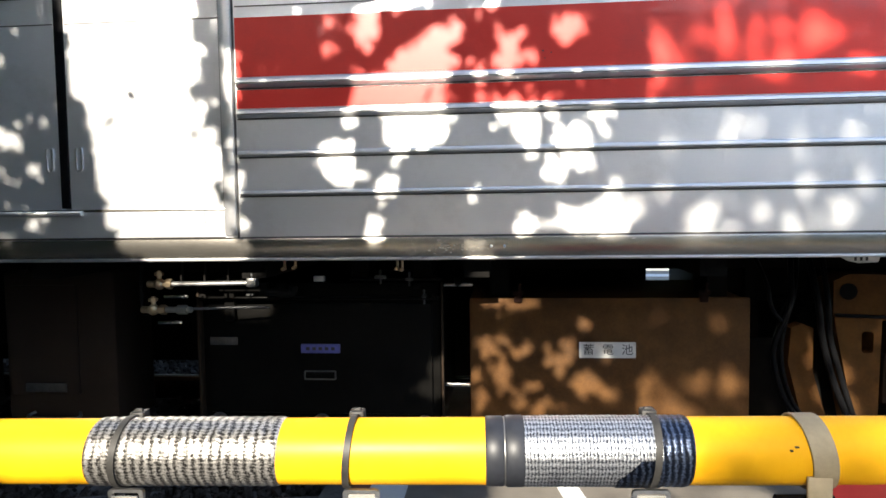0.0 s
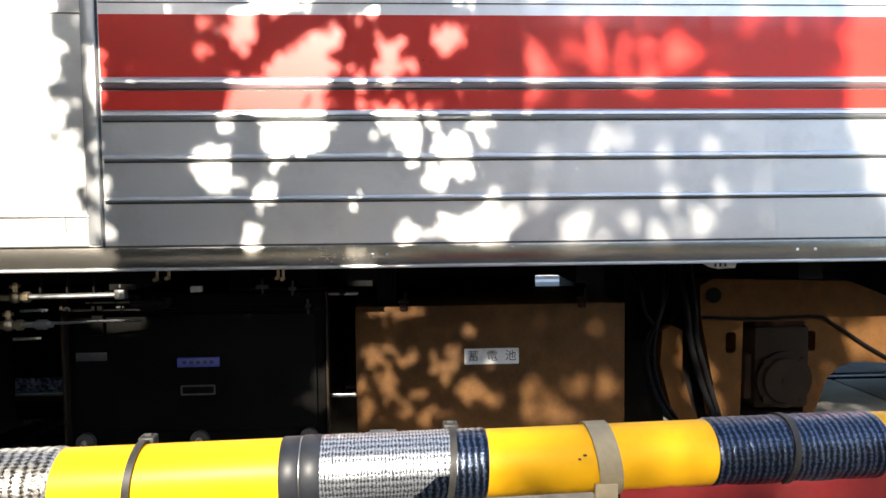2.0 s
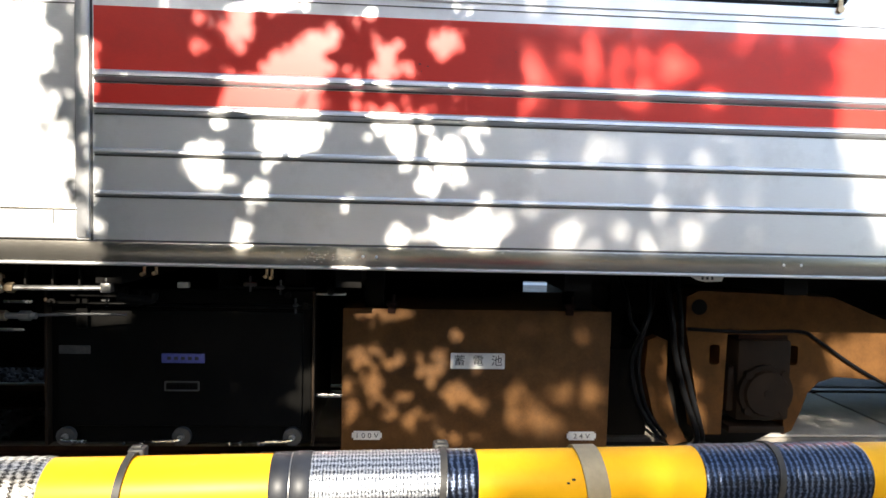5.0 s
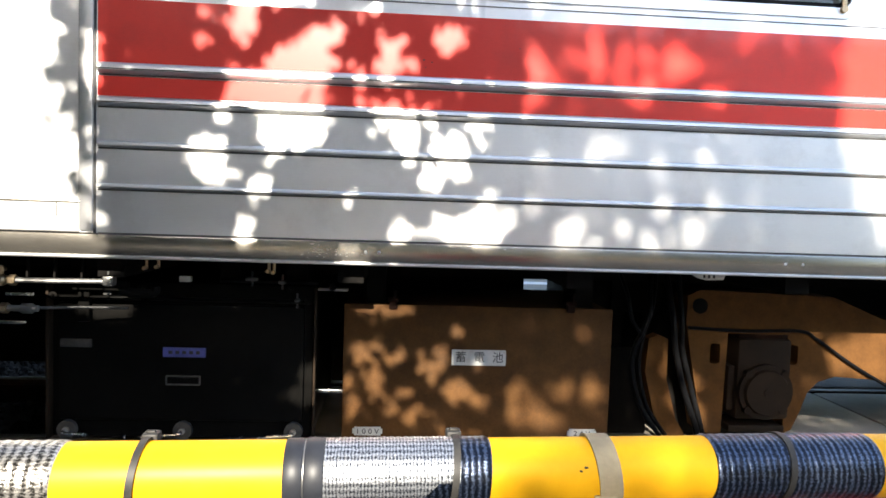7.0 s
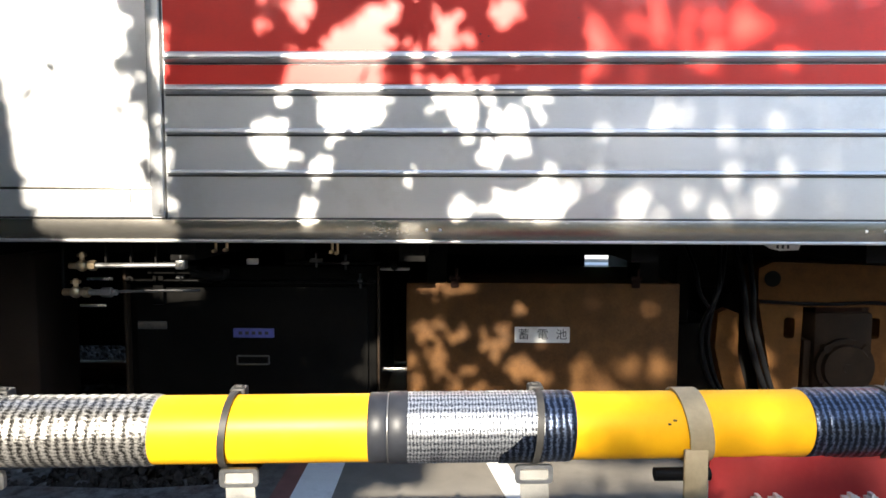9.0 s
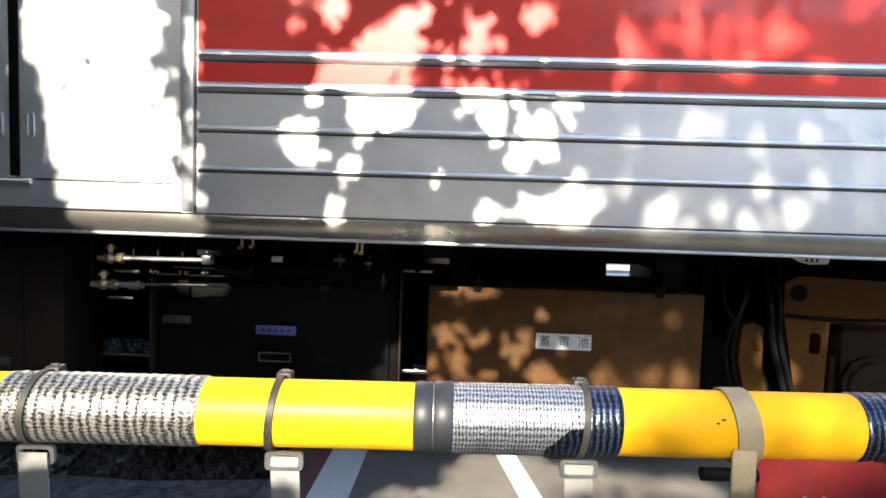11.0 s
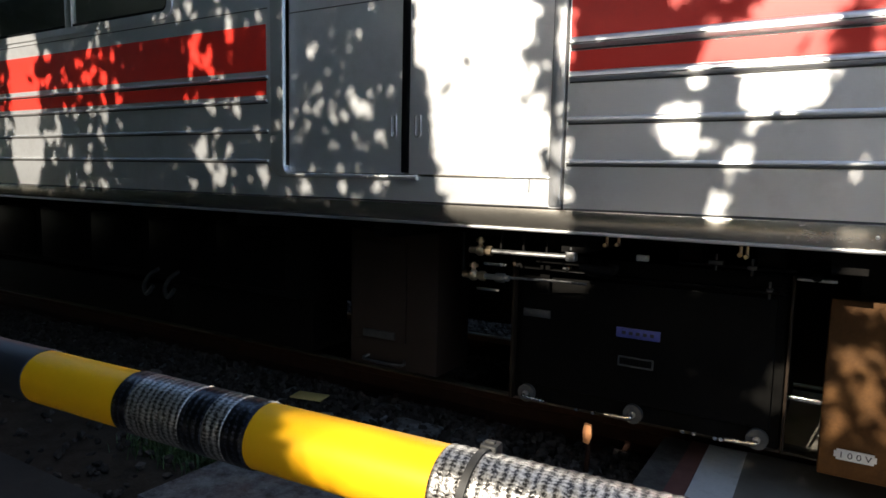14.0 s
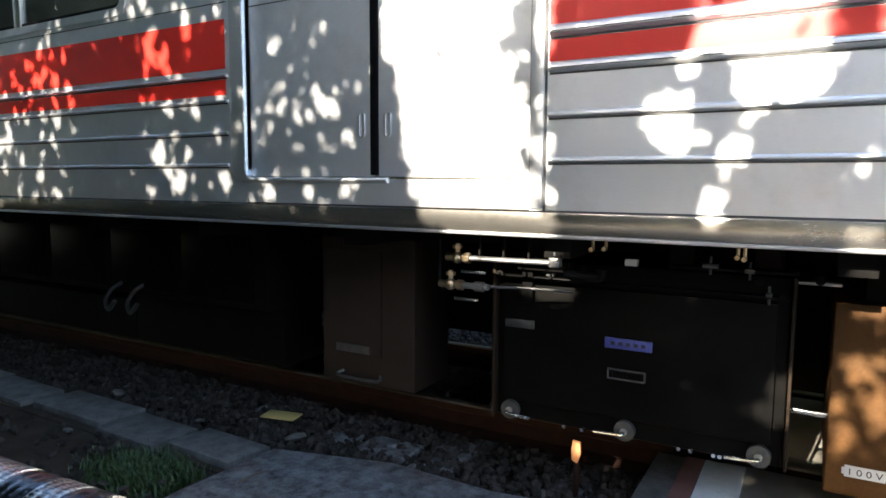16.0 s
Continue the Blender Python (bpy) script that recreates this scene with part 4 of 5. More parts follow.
# air reservoir behind the battery box and a white-painted end
ar = thing("air_reservoir", (0.9, 4.2, 0.7), "black cylindrical air reservoir under the floor", "air tank")
bm = bmesh.new()
cyl(bm, (0.992, 3.75, 0.79), (1.6, 3.75, 0.79), 0.115, 28)
cyl(bm, (0.976, 3.75, 0.79), (0.992, 3.75, 0.79), 0.099, 28, 0.115)
cyl(bm, (0.966, 3.75, 0.79), (0.976, 3.75, 0.79), 0.070, 28, 0.099)
part("tank", bm, UNDER, ar)
for x in (1.08, 1.5):
    part("tank_band", box(bmesh.new(), x - 0.02, x + 0.02, 3.70, 3.80, 0.86, 1.01), UNDER, ar, smooth=False)
ar.location = (0.905, 4.2, 0.7)

# ---- bogies ----
AX, BY = 1.675, 3.25          # first axle, outer face of the side frame


def bogie():
    t = thing("bogie", (2.725, 4.16, 0.0), "brown dust-covered bogie with an axlebox between two legs", "bogie")
    c = 2.725
    half = [(1.30, 0.66), (1.33, 0.50), (1.37, 0.30), (1.40, 0.15), (1.49, 0.15), (1.50, 0.62), (1.79, 0.62), (1.79, 0.15), (1.83, 0.17),
            (1.87, 0.26), (1.90, 0.35), (1.95, 0.40), (2.03, 0.425), (2.2, 0.415), (2.45, 0.37), (c, 0.36)]
    low_edge = half + [(2 * c - x, z) for x, z in half[-2::-1]]
    top_edge = [(2 * c - 1.30, 0.79), (2 * c - 1.36, 0.82), (3.45, 0.82), (3.2, 0.70), (2.25, 0.70), (2.0, 0.80), (1.36, 0.82), (1.30, 0.79)]
    holes = []
    for x in (1.443, 1.818, 2 * c - 1.443, 2 * c - 1.818):
        holes.append(rounded(x - 0.024, x + 0.024, 0.478, 0.572, 0.014, 3))
    for s in (0, 1):
        y0, y1 = ((BY, BY + 0.16), (8.32 - BY - 0.16, 8.32 - BY))[s]
        bm = bmesh.new()
        slab(bm, low_edge + top_edge, y0, y1, holes)
        part("side_frame", bm, BOGIE, t, "brown dusty bogie side frame", smooth=False)
    for x in (AX, 2 * c - AX):
        for ys, sg in ((3.60, 1), (4.72, -1)):
            bm = bmesh.new()
            cyl(bm, (x, ys - 0.055, 0.43), (x, ys + 0.055, 0.43), 0.43, 48)
            cyl(bm, (x, ys + 0.055 * sg, 0.43), (x, ys + 0.085 * sg, 0.43), 0.455, 48)
            part("wheel", bm, UNDER, t, "dark steel wheel")
        bm = bmesh.new()
        cyl(bm, (x, 3.3, 0.43), (x, 5.0, 0.43), 0.07, 16)
        part("axle", bm, UNDER, t)
        bm = bmesh.new()
        box(bm, x - 0.13, x + 0.13, BY - 0.02, BY + 0.2, 0.22, 0.60, 0.02)
        box(bm, x - 0.165, x - 0.13, BY + 0.0, BY + 0.18, 0.26, 0.47, 0.008)
        box(bm, x + 0.085, x + 0.112, BY + 0.0, BY + 0.18, 0.50, 0.63, 0.008)
        box(bm, x - 0.15, x + 0.12, BY - 0.005, BY + 0.18, 0.158, 0.19, 0.006)
        ab = part("axlebox", bm, AXLEBOX, t, "grey-brown cast axlebox")
        bm = bmesh.new()
        cyl(bm, (x, BY - 0.02, 0.357), (x, BY - 0.045, 0.357), 0.128, 36)
        cyl(bm, (x, BY - 0.045, 0.357), (x, BY - 0.062, 0.357), 0.108, 36, 0.100)
        cyl(bm, (x, BY - 0.062, 0.357), (x, BY - 0.066, 0.357), 0.02, 12)
        for a in range(4):
            px, pz = x + 0.118 * math.cos(radians(45 + 90 * a)), 0.357 + 0.118 * math.sin(radians(45 + 90 * a))
            cyl(bm, (px, BY - 0.02, pz), (px, BY - 0.052, pz), 0.020, 8)
        part("axlebox_cover", bm, AXLEBOX, ab, "round bolted axlebox cover")
        for k in range(4):
            bm = bmesh.new()
            box(bm, x - 0.12, x + 0.12, BY + 0.0, BY + 0.17, 0.598 + 0.006 * k, 0.6025 + 0.006 * k, 0.001)
            part("spring_plate", bm, RUST, ab, "stacked spring plate")
        bm = bmesh.new()
        tube(bm, [(x - 0.37, BY - 0.012, 0.645), (x - 0.1, BY - 0.014, 0.635), (x + 0.16, BY - 0.014, 0.64), (x + 0.25, BY - 0.014, 0.60), (x + 0.42, BY - 0.014, 0.49), (x + 0.60, BY - 0.014, 0.39)], 0.008, 8)
        part("cable", bm, RUBBER, t, "thin black cable along the frame")
    for x in (1.36, 2 * c - 1.36):
        part("boss", cyl(bmesh.new(), (x, BY - 0.004, 0.745), (x, BY + 0.05, 0.745), 0.036, 20), UNDER, t, "dark round boss")
    bm = bmesh.new()
    box(bm, c - 0.25, c + 0.25, 3.1, 5.2, 0.55, 0.90, 0.02)
    part("bolster", bm, UNDER, t, smooth=False)
    bm = bmesh.new()
    slab(bm, [(1.10, 0.60), (1.14, 0.62), (1.19, 0.60), (1.19, 0.42), (1.24, 0.24), (1.30, 0.14), (1.22, 0.12), (1.14, 0.25), (1.09, 0.45)], 3.18, 3.24)
    part("brake_hanger", bm, BOGIE, t, "curved brown brake hanger", smooth=False)
    return t


bg = bogie()
bg.location, bg.scale = (2.863, 4.21, -0.002), (1.045, 1.0, 1.045)
copy_thing(bg, pose(-10.9, 4.21, -0.002))

for pts, r in (([(1.20, 3.25, 0.97), (1.18, 3.18, 0.80), (1.157, 3.15, 0.708), (1.105, 3.14, 0.60), (1.095, 3.14, 0.50), (1.145, 3.15, 0.335), (1.25, 3.18, 0.188), (1.36, 3.35, 0.10)], 0.012),
               ([(1.24, 3.27, 0.97), (1.20, 3.2, 0.78), (1.15, 3.17, 0.64), (1.135, 3.16, 0.50), (1.18, 3.17, 0.33), (1.28, 3.2, 0.19), (1.38, 3.38, 0.12)], 0.010),
               ([(1.27, 3.25, 0.97), (1.285, 3.16, 0.74), (1.298, 3.15, 0.60), (1.345, 3.15, 0.417), (1.42, 3.15, 0.20), (1.46, 3.3, 0.10)], 0.014),
               ([(1.33, 3.25, 0.97), (1.33, 3.17, 0.74), (1.335, 3.16, 0.60), (1.385, 3.16, 0.417), (1.45, 3.16, 0.20), (1.50, 3.3, 0.12)], 0.012),
               ([(1.05, 3.3, 0.98), (1.063, 3.15, 0.838), (1.085, 3.14, 0.73), (1.118, 3.14, 0.681), (1.15, 3.16, 0.65)], 0.008)):
    single("air_hose", tube(bmesh.new(), [(x - 0.038, y, z) for x, y, z in pts], r, 12), RUBBER, "black rubber air hose looping down to the bogie", "hose", "air hoses")
rk = thing("rail_stake", (-1.14, 3.19, -0.15), "rusty steel stake with an orange plate beside the rail", "stake")
part("stake_rod", tube(bmesh.new(), [(-1.135, 3.2, 0.06), (-1.14, 3.19, 0.02), (-1.13, 3.18, -0.05), (-1.14, 3.18, -0.19)], 0.012, 8), RUST, rk, "dark rusty rod")
bm = bmesh.new()
slab(bm, [(-1.152, 0.005), (-1.128, -0.002), (-1.114, 0.04), (-1.118, 0.088), (-1.15, 0.092), (-1.156, 0.05)], 3.172, 3.186)
part("stake_plate", bm, ORANGE, rk, "rusty orange plate")
for x in (-4.30, -4.08):
    bm = bmesh.new()
    tube(bm, [(x, 3.31, 0.50), (x, 3.22, 0.46), (x + 0.03, 3.15, 0.40), (x + 0.10, 3.12, 0.35), (x + 0.17, 3.12, 0.41)], 0.014, 10)
    single("coupling_hook", bm, DISC, "curved dull steel hook under the floor", "hook", "hooks under the floor")

# dark cases added on the far side to close the view and block light under the floor
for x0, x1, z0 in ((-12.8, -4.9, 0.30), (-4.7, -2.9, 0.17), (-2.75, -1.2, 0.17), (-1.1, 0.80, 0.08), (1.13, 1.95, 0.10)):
    t = thing("equipment_case", ((x0 + x1) / 2, 4.8, z0), "black case added on the far side to block light under the floor", "equipment case", "far equipment cases")
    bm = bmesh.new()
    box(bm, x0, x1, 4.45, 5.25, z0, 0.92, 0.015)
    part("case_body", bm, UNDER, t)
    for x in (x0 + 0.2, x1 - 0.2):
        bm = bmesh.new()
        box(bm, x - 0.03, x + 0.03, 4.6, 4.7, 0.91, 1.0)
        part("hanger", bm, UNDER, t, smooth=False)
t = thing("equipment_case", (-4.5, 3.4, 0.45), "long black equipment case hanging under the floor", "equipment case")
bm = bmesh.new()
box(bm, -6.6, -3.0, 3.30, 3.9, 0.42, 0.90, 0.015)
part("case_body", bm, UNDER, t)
for k in range(5):
    bm = bmesh.new()
    box(bm, -6.5 + 0.7 * k, -5.9 + 0.7 * k, 3.285, 3.302, 0.46, 0.86, 0.006)
    part("case_cover", bm, CABINET, t)
for x in (-6.2, -3.4):
    bm = bmesh.new()
    box(bm, x - 0.03, x + 0.03, 3.4, 3.5, 0.89, 1.0)
    part("hanger", bm, UNDER, t, smooth=False)
# made-up dark box that keeps the lit road behind out of view
bx = thing("equipment_case", (1.13, 3.7, 0.06), "black box added beside the bogie to block the lit ground behind", "equipment case")
part("case_body", box(bmesh.new(), 0.99, 1.30, 3.55, 3.95, 0.06, 0.52, 0.015), UNDER, bx)
part("hanger", box(bmesh.new(), 1.10, 1.16, 3.60, 3.66, 0.51, 0.88), UNDER, bx, smooth=False)
# made-up dark boxes standing in for the deep shade over the rail
lo = thing("equipment_case", (-3.7, 3.6, 0.06), "low black box added over the rail to hide the bright ground", "equipment case")
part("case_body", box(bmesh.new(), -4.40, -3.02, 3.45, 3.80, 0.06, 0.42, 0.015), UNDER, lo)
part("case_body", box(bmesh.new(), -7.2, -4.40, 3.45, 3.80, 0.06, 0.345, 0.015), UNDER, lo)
for x in (-4.2, -3.2):
    part("hanger", box(bmesh.new(), x - 0.03, x + 0.03, 3.92, 3.98, 0.30, 0.88), UNDER, lo, smooth=False)
    part("bracket", box(bmesh.new(), x - 0.03, x + 0.03, 3.79, 3.98, 0.30, 0.36), UNDER, lo, smooth=False)

# ---- the crossing barrier ----
boom = thing("barrier_boom", (-2.45, BOOM_Y, -0.03), "yellow crossing barrier pole wrapped with black and silver reflective tape", "barrier")


def ring(name, x0, x1, r, mat, lab, edge=0.001, segs=1, owner=None):
    """A sleeve round the pole, a little uneven, with turned-in ends."""
    bm = bmesh.new()
    n = 48
    xs = [x0, x0 + edge] + [x0 + edge + (x1 - x0 - 2 * edge) * k / segs for k in range(1, segs)] + [x1 - edge, x1]
    rows = []
    for i, x in enumerate(xs):
        rr = r - (0.001 if i in (0, len(xs) - 1) else 0)
        rows.append([bm.verts.new((x, BOOM_Y + rr * math.cos(2 * math.pi * k / n), BOOM_Z + rr * math.sin(2 * math.pi * k / n))) for k in range(n)])
    for a, b in zip(rows, rows[1:]):
        for k in range(n):
            bm.faces.new((a[k], b[k], b[(k + 1) % n], a[(k + 1) % n]))
    bm.faces.new(rows[0])
    bm.faces.new(rows[-1][::-1])
    bmesh.ops.recalc_face_normals(bm, faces=bm.faces[:])
    return part(name, bm, mat, owner or boom, lab)


def wrap(x0, x1, mat, lab, pitch):
    """Tape wound round the pole, with the low wrinkles that its turns leave."""
    bm = bmesh.new()
    x0, x1 = x0 - 0.0014, x1 + 0.0014
    n, m = 40, max(4, int((x1 - x0) / 0.0022))
    rows = []
    for i in range(m + 1):
        x = x0 + (x1 - x0) * min(max(i, 0.15), m - 0.15) / m
        row = []
        for k in range(n):
            a = 2 * math.pi * k / n
            ph = (x + 0.0016 * math.sin(3 * a + x * 60) + 0.003 * math.cos(a)) / pitch
            rr = BOOM_R + 0.0014 + 0.0003 * math.sin(2 * math.pi * ph) + 0.0002 * noise.noise((x * 60, math.cos(a) * 3, math.sin(a) * 3))
            if i in (0, m):
                rr = BOOM_R + 0.0002
            row.append(bm.verts.new((x + 0.0015 * math.sin(a), BOOM_Y + rr * math.cos(a), BOOM_Z + rr * math.sin(a))))
        rows.append(row)
    for a, b in zip(rows, rows[1:]):
        for k in range(n):
            bm.faces.new((a[k], b[k], b[(k + 1) % n], a[(k + 1) % n]))
    bmesh.ops.recalc_face_normals(bm, faces=bm.faces[:])
    return part("tape_wrap", bm, mat, boom, lab)


ring("pole", -2.45, 2.2, BOOM_R, YELLOW, "smooth yellow painted pole", segs=30)
ring("black_band", -2.4744, -0.9840, BOOM_R + 0.0012, BLACKBAND, "glossy black band")
wrap(-0.8270, -0.8060, TAPE_DARK, "black reflective tape", 0.01)
wrap(-0.8060, -0.7320, TAPE_WRINKLED, "wrinkled silver reflective tape", 0.0105)
wrap(-0.7320, -0.7015, TAPE_DARK, "black reflective tape", 0.01)
wrap(-0.7015, -0.6770, TAPE_WRINKLED, "wrinkled silver reflective tape", 0.0105)
wrap(-0.6770, -0.6520, TAPE_DARK, "black reflective tape", 0.01)
wrap(-0.4695, -0.2959, TAPE_WRINKLED, "wrinkled silver reflective tape", 0.0105)
ring("black_sleeve", -0.1093, -0.0928, BOOM_R + 0.0012, BLACKBAND, "glossy black sleeve", edge=0.0015)
ring("sleeve_joint", -0.0934, -0.0910, BOOM_R + 0.0007, PIPE, "thin bright joint between the sleeves")
ring("black_sleeve", -0.0916, -0.0745, BOOM_R + 0.0018, BLACKBAND, "glossy black sleeve", edge=0.0015)
wrap(-0.0763, 0.0430, TAPE_GRID, "silver reflective tape with a fine grid", 0.006)
# shaded end of the silver grid tape, its shade put in as navy
wrap(0.0415, 0.0690, TAPE_SHADED, "end of the gridded tape, coloured navy for shade", 0.006)
# thin navy wedge that paints the slanted edge of the shade
bm = bmesh.new()
wedge_rows = []
for i in range(9):
    a = radians(176 + 9 * i)
    left = 0.024 - 0.020 * min(1.0, i / 4)
    wedge_rows.append([bm.verts.new((left + (0.0428 - left) * k / 6, BOOM_Y + (BOOM_R + 0.0024) * math.cos(a), BOOM_Z + (BOOM_R + 0.0024) * math.sin(a))) for k in range(7)])
for p, q in zip(wedge_rows, wedge_rows[1:]):
    for k in range(6):
        bm.faces.new((p[k], p[k + 1], q[k + 1], q[k]))
bmesh.ops.solidify(bm, geom=bm.faces[:], thickness=0.0006)
part("tape_shade_wedge", bm, TAPE_SHADED, boom, "navy slanted wedge standing in for the shade edge")
# this tape too has its shade put into the colour
wrap(0.2781, 0.4400, TAPE_SHADED, "reflective tape, coloured navy for the shade on it", 0.009)
wrap(0.6392, 0.8248, TAPE_WRINKLED, "silver reflective tape", 0.0105)
ring("black_band", 0.9794, 1.2887, BOOM_R + 0.0012, BLACKBAND, "glossy black band")


def tie(x, mat, w, lab, tail=0.0, lean=0.004):
    """A cable tie round the pole with its locking head on top."""
    bm = bmesh.new()
    n = 48
    rows = []
    for dx, rr in ((-w / 2, BOOM_R + 0.001), (-w / 2, BOOM_R + 0.0030), (w / 2, BOOM_R + 0.0030), (w / 2, BOOM_R + 0.001)):
        rows.append([bm.verts.new((x + dx + lean * math.sin(2 * math.pi * k / n), BOOM_Y + rr * math.cos(2 * math.pi * k / n), BOOM_Z + rr * math.sin(2 * math.pi * k / n))) for k in range(n)])
    for a, b in zip(rows, rows[1:]):
        for k in range(n):
            bm.faces.new((a[k], b[k], b[(k + 1) % n], a[(k + 1) % n]))
    t = part("cable_tie", bm, mat, boom, lab)
    return t


for x in (-1.1650, -0.4430, -0.2320, 0.0381, 0.3485):
    t = tie(x, TIE, 0.0060, "weathered grey cable tie", lean=0.003 if x < 0.2 else 0.005)
    if x < 0.3:
        bm = bmesh.new()
        box(bm, x - 0.004, x + 0.010, BOOM_Y + 0.010, BOOM_Y + 0.024, BOOM_Z + 0.017, BOOM_Z + 0.0325, 0.002)
        box(bm, x - 0.001, x + 0.007, BOOM_Y + 0.014, BOOM_Y + 0.018, BOOM_Z + 0.029, BOOM_Z + 0.0345, 0.001)
        part("tie_head", bm, TIE, t, "square tie head")
t = tie(0.177, OLD_YELLOW, 0.021, "faded yellow strap round the pole", lean=-0.004)
bm = bmesh.new()
box(bm, 0.163, 0.184, BOOM_Y - 0.030, BOOM_Y - 0.026, BOOM_Z - 0.056, BOOM_Z - 0.012, 0.0015)
part("strap_tail", bm, OLD_YELLOW, t, "loose tail of the strap")

for x, a, w in ((0.150, 2.80, 0.0012), (0.155, 2.70, 0.0016)):
    bm = bmesh.new()
    box(bm, x - w, x + w, BOOM_Y + (BOOM_R + 0.0002) * math.cos(a) - 0.0012, BOOM_Y + (BOOM_R + 0.0002) * math.cos(a) + 0.002,
        BOOM_Z + BOOM_R * math.sin(a) - 0.0007, BOOM_Z + BOOM_R * math.sin(a) + 0.0007, 0.0003)
    part("scuff", bm, TIE, boom, "small dark scuff in the paint")


def hang_on_line(ob):
    """Lays a thing built along the straight pole on the pole's true line, which slants a little and is slightly thicker."""
    turn = Euler((0, -0.0054, 0.0411))
    size = Vector((1.05, 1.068, 1.068))
    off = Vector(ob.location) - Vector((0, BOOM_Y, BOOM_Z))
    away = turn.to_matrix() @ Vector((off.x * size.x, off.y * size.y, off.z * size.z))
    ob.rotation_euler, ob.scale = turn, size
    ob.location = Vector((0.0, 0.853, 0.939)) + away


hang_on_line(boom)

# straps hanging from the pole
for x, lab in ((-0.437, "grey webbing strap hanging from the pole by a steel buckle"), (-0.221, "grey webbing strap hanging from the pole by a steel buckle"),
               (0.035, "grey webbing strap hanging from the pole by a steel buckle")):
    hz = BOOM_Z
    s = thing("hanging_strap", (x, BOOM_Y, 0.3), lab, "strap", "straps hanging from the pole")
    bm = bmesh.new()
    slab(bm, rounded(x - 0.0165, x + 0.0165, hz - 0.044, hz - 0.028, 0.003, 2), BOOM_Y - 0.020, BOOM_Y - 0.016, [rounded(x - 0.0125, x + 0.0125, hz - 0.041, hz - 0.031, 0.002, 2)])
    part("buckle", bm, BUCKLE, s, "scratched steel buckle loop", smooth=False)
    bm = bmesh.new()
    w = 0.0125
    rows = []
    for k in range(16):
        z = hz - 0.033 - 0.60 * k / 15
        yy = BOOM_Y - 0.021 + 0.004 * math.sin(k * 0.8 + x * 20)
        rows.append([bm.verts.new((x + dx + 0.004 * math.sin(k * 0.5), yy + dy, z)) for dx, dy in ((-w, 0), (w, 0), (w, 0.002), (-w, 0.002))])
    for a, b in zip(rows, rows[1:]):
        for k in range(4):
            bm.faces.new((a[k], b[k], b[(k + 1) % 4], a[(k + 1) % 4]))
    bm.faces.new(rows[0])
    bm.faces.new(rows[-1][::-1])
    bmesh.ops.recalc_face_normals(bm, faces=bm.faces[:])
    part("webbing", bm, STRAP, s, "grey woven webbing", smooth=False)
    hang_on_line(s)

# red sheet hanging under the pole
rs = thing("red_banner", (0.5, BOOM_Y, 0.45), "red vinyl sheet hanging under the barrier pole", "banner")
bm = bmesh.new()
nx, nz = 60, 24
grid = [[bm.verts.new((0.189 + 0.9 * i / nx, BOOM_Y - 0.020 + 0.006 * math.sin(i * 0.35) * (j / nz) + 0.004 * math.sin(i * 0.9 + j * 0.3) - 0.008 * math.exp(-((j - 4) / 1.6) ** 2),
                       BOOM_Z - 0.0235 - 0.42 * j / nz + 0.002 * math.sin(i * 0.2))) for j in range(nz + 1)] for i in range(nx + 1)]
for i in range(nx):
    for j in range(nz):
        bm.faces.new((grid[i][j], grid[i + 1][j], grid[i + 1][j + 1], grid[i][j + 1]))
bmesh.ops.solidify(bm, geom=bm.faces[:], thickness=0.0012)
part("red_sheet", bm, REDCLOTH, rs)
for x0, w in ((0.221, 0.009), (0.236, 0.012), (0.300, 0.014), (0.320, 0.010), (0.345, 0.012)):
    bm = bmesh.new()
    box(bm, x0, x0 + w, BOOM_Y - 0.036, BOOM_Y - 0.030, BOOM_Z - 0.066, BOOM_Z - 0.062)
    box(bm, x0, x0 + w, BOOM_Y - 0.036, BOOM_Y - 0.030, BOOM_Z - 0.056, BOOM_Z - 0.053)
    box(bm, x0 + w / 2 - 0.0015, x0 + w / 2 + 0.0015, BOOM_Y - 0.0362, BOOM_Y - 0.030, BOOM_Z - 0.068, BOOM_Z - 0.050)
    part("letter", bm, PLATE, rs, "pale unreadable mark", smooth=False)
bm = bmesh.new()
cyl(bm, (0.140, BOOM_Y - 0.022, BOOM_Z - 0.036), (0.188, BOOM_Y - 0.022, BOOM_Z - 0.036), 0.0058, 14)
part("rod_end", bm, RUBBER, rs, "black rubber rod end")
bm = bmesh.new()
cyl(bm, (0.186, BOOM_Y + 0.004, BOOM_Z - 0.040), (1.08, BOOM_Y + 0.004, BOOM_Z - 0.040), 0.005, 12)
part("rod", bm, RUBBER, rs)
hang_on_line(rs)

# the barrier's post at its hinged end
gp = thing("barrier_post", (-2.5, BOOM_Y, -0.03), "grey steel barrier post on the pavement", "post")
bm = bmesh.new()
box(bm, -2.60, -2.40, BOOM_Y - 0.1, BOOM_Y + 0.1, -0.03, 1.05, 0.015)
part("post_body", bm, DISC, gp)
bm = bmesh.new()
cyl(bm, (-2.45, BOOM_Y, BOOM_Z), (-2.38, BOOM_Y, BOOM_Z), 0.05, 24)
part("clamp", bm, BLACKBAND, gp)
gp.location = (-2.62, BOOM_Y - 0.105, -0.05)

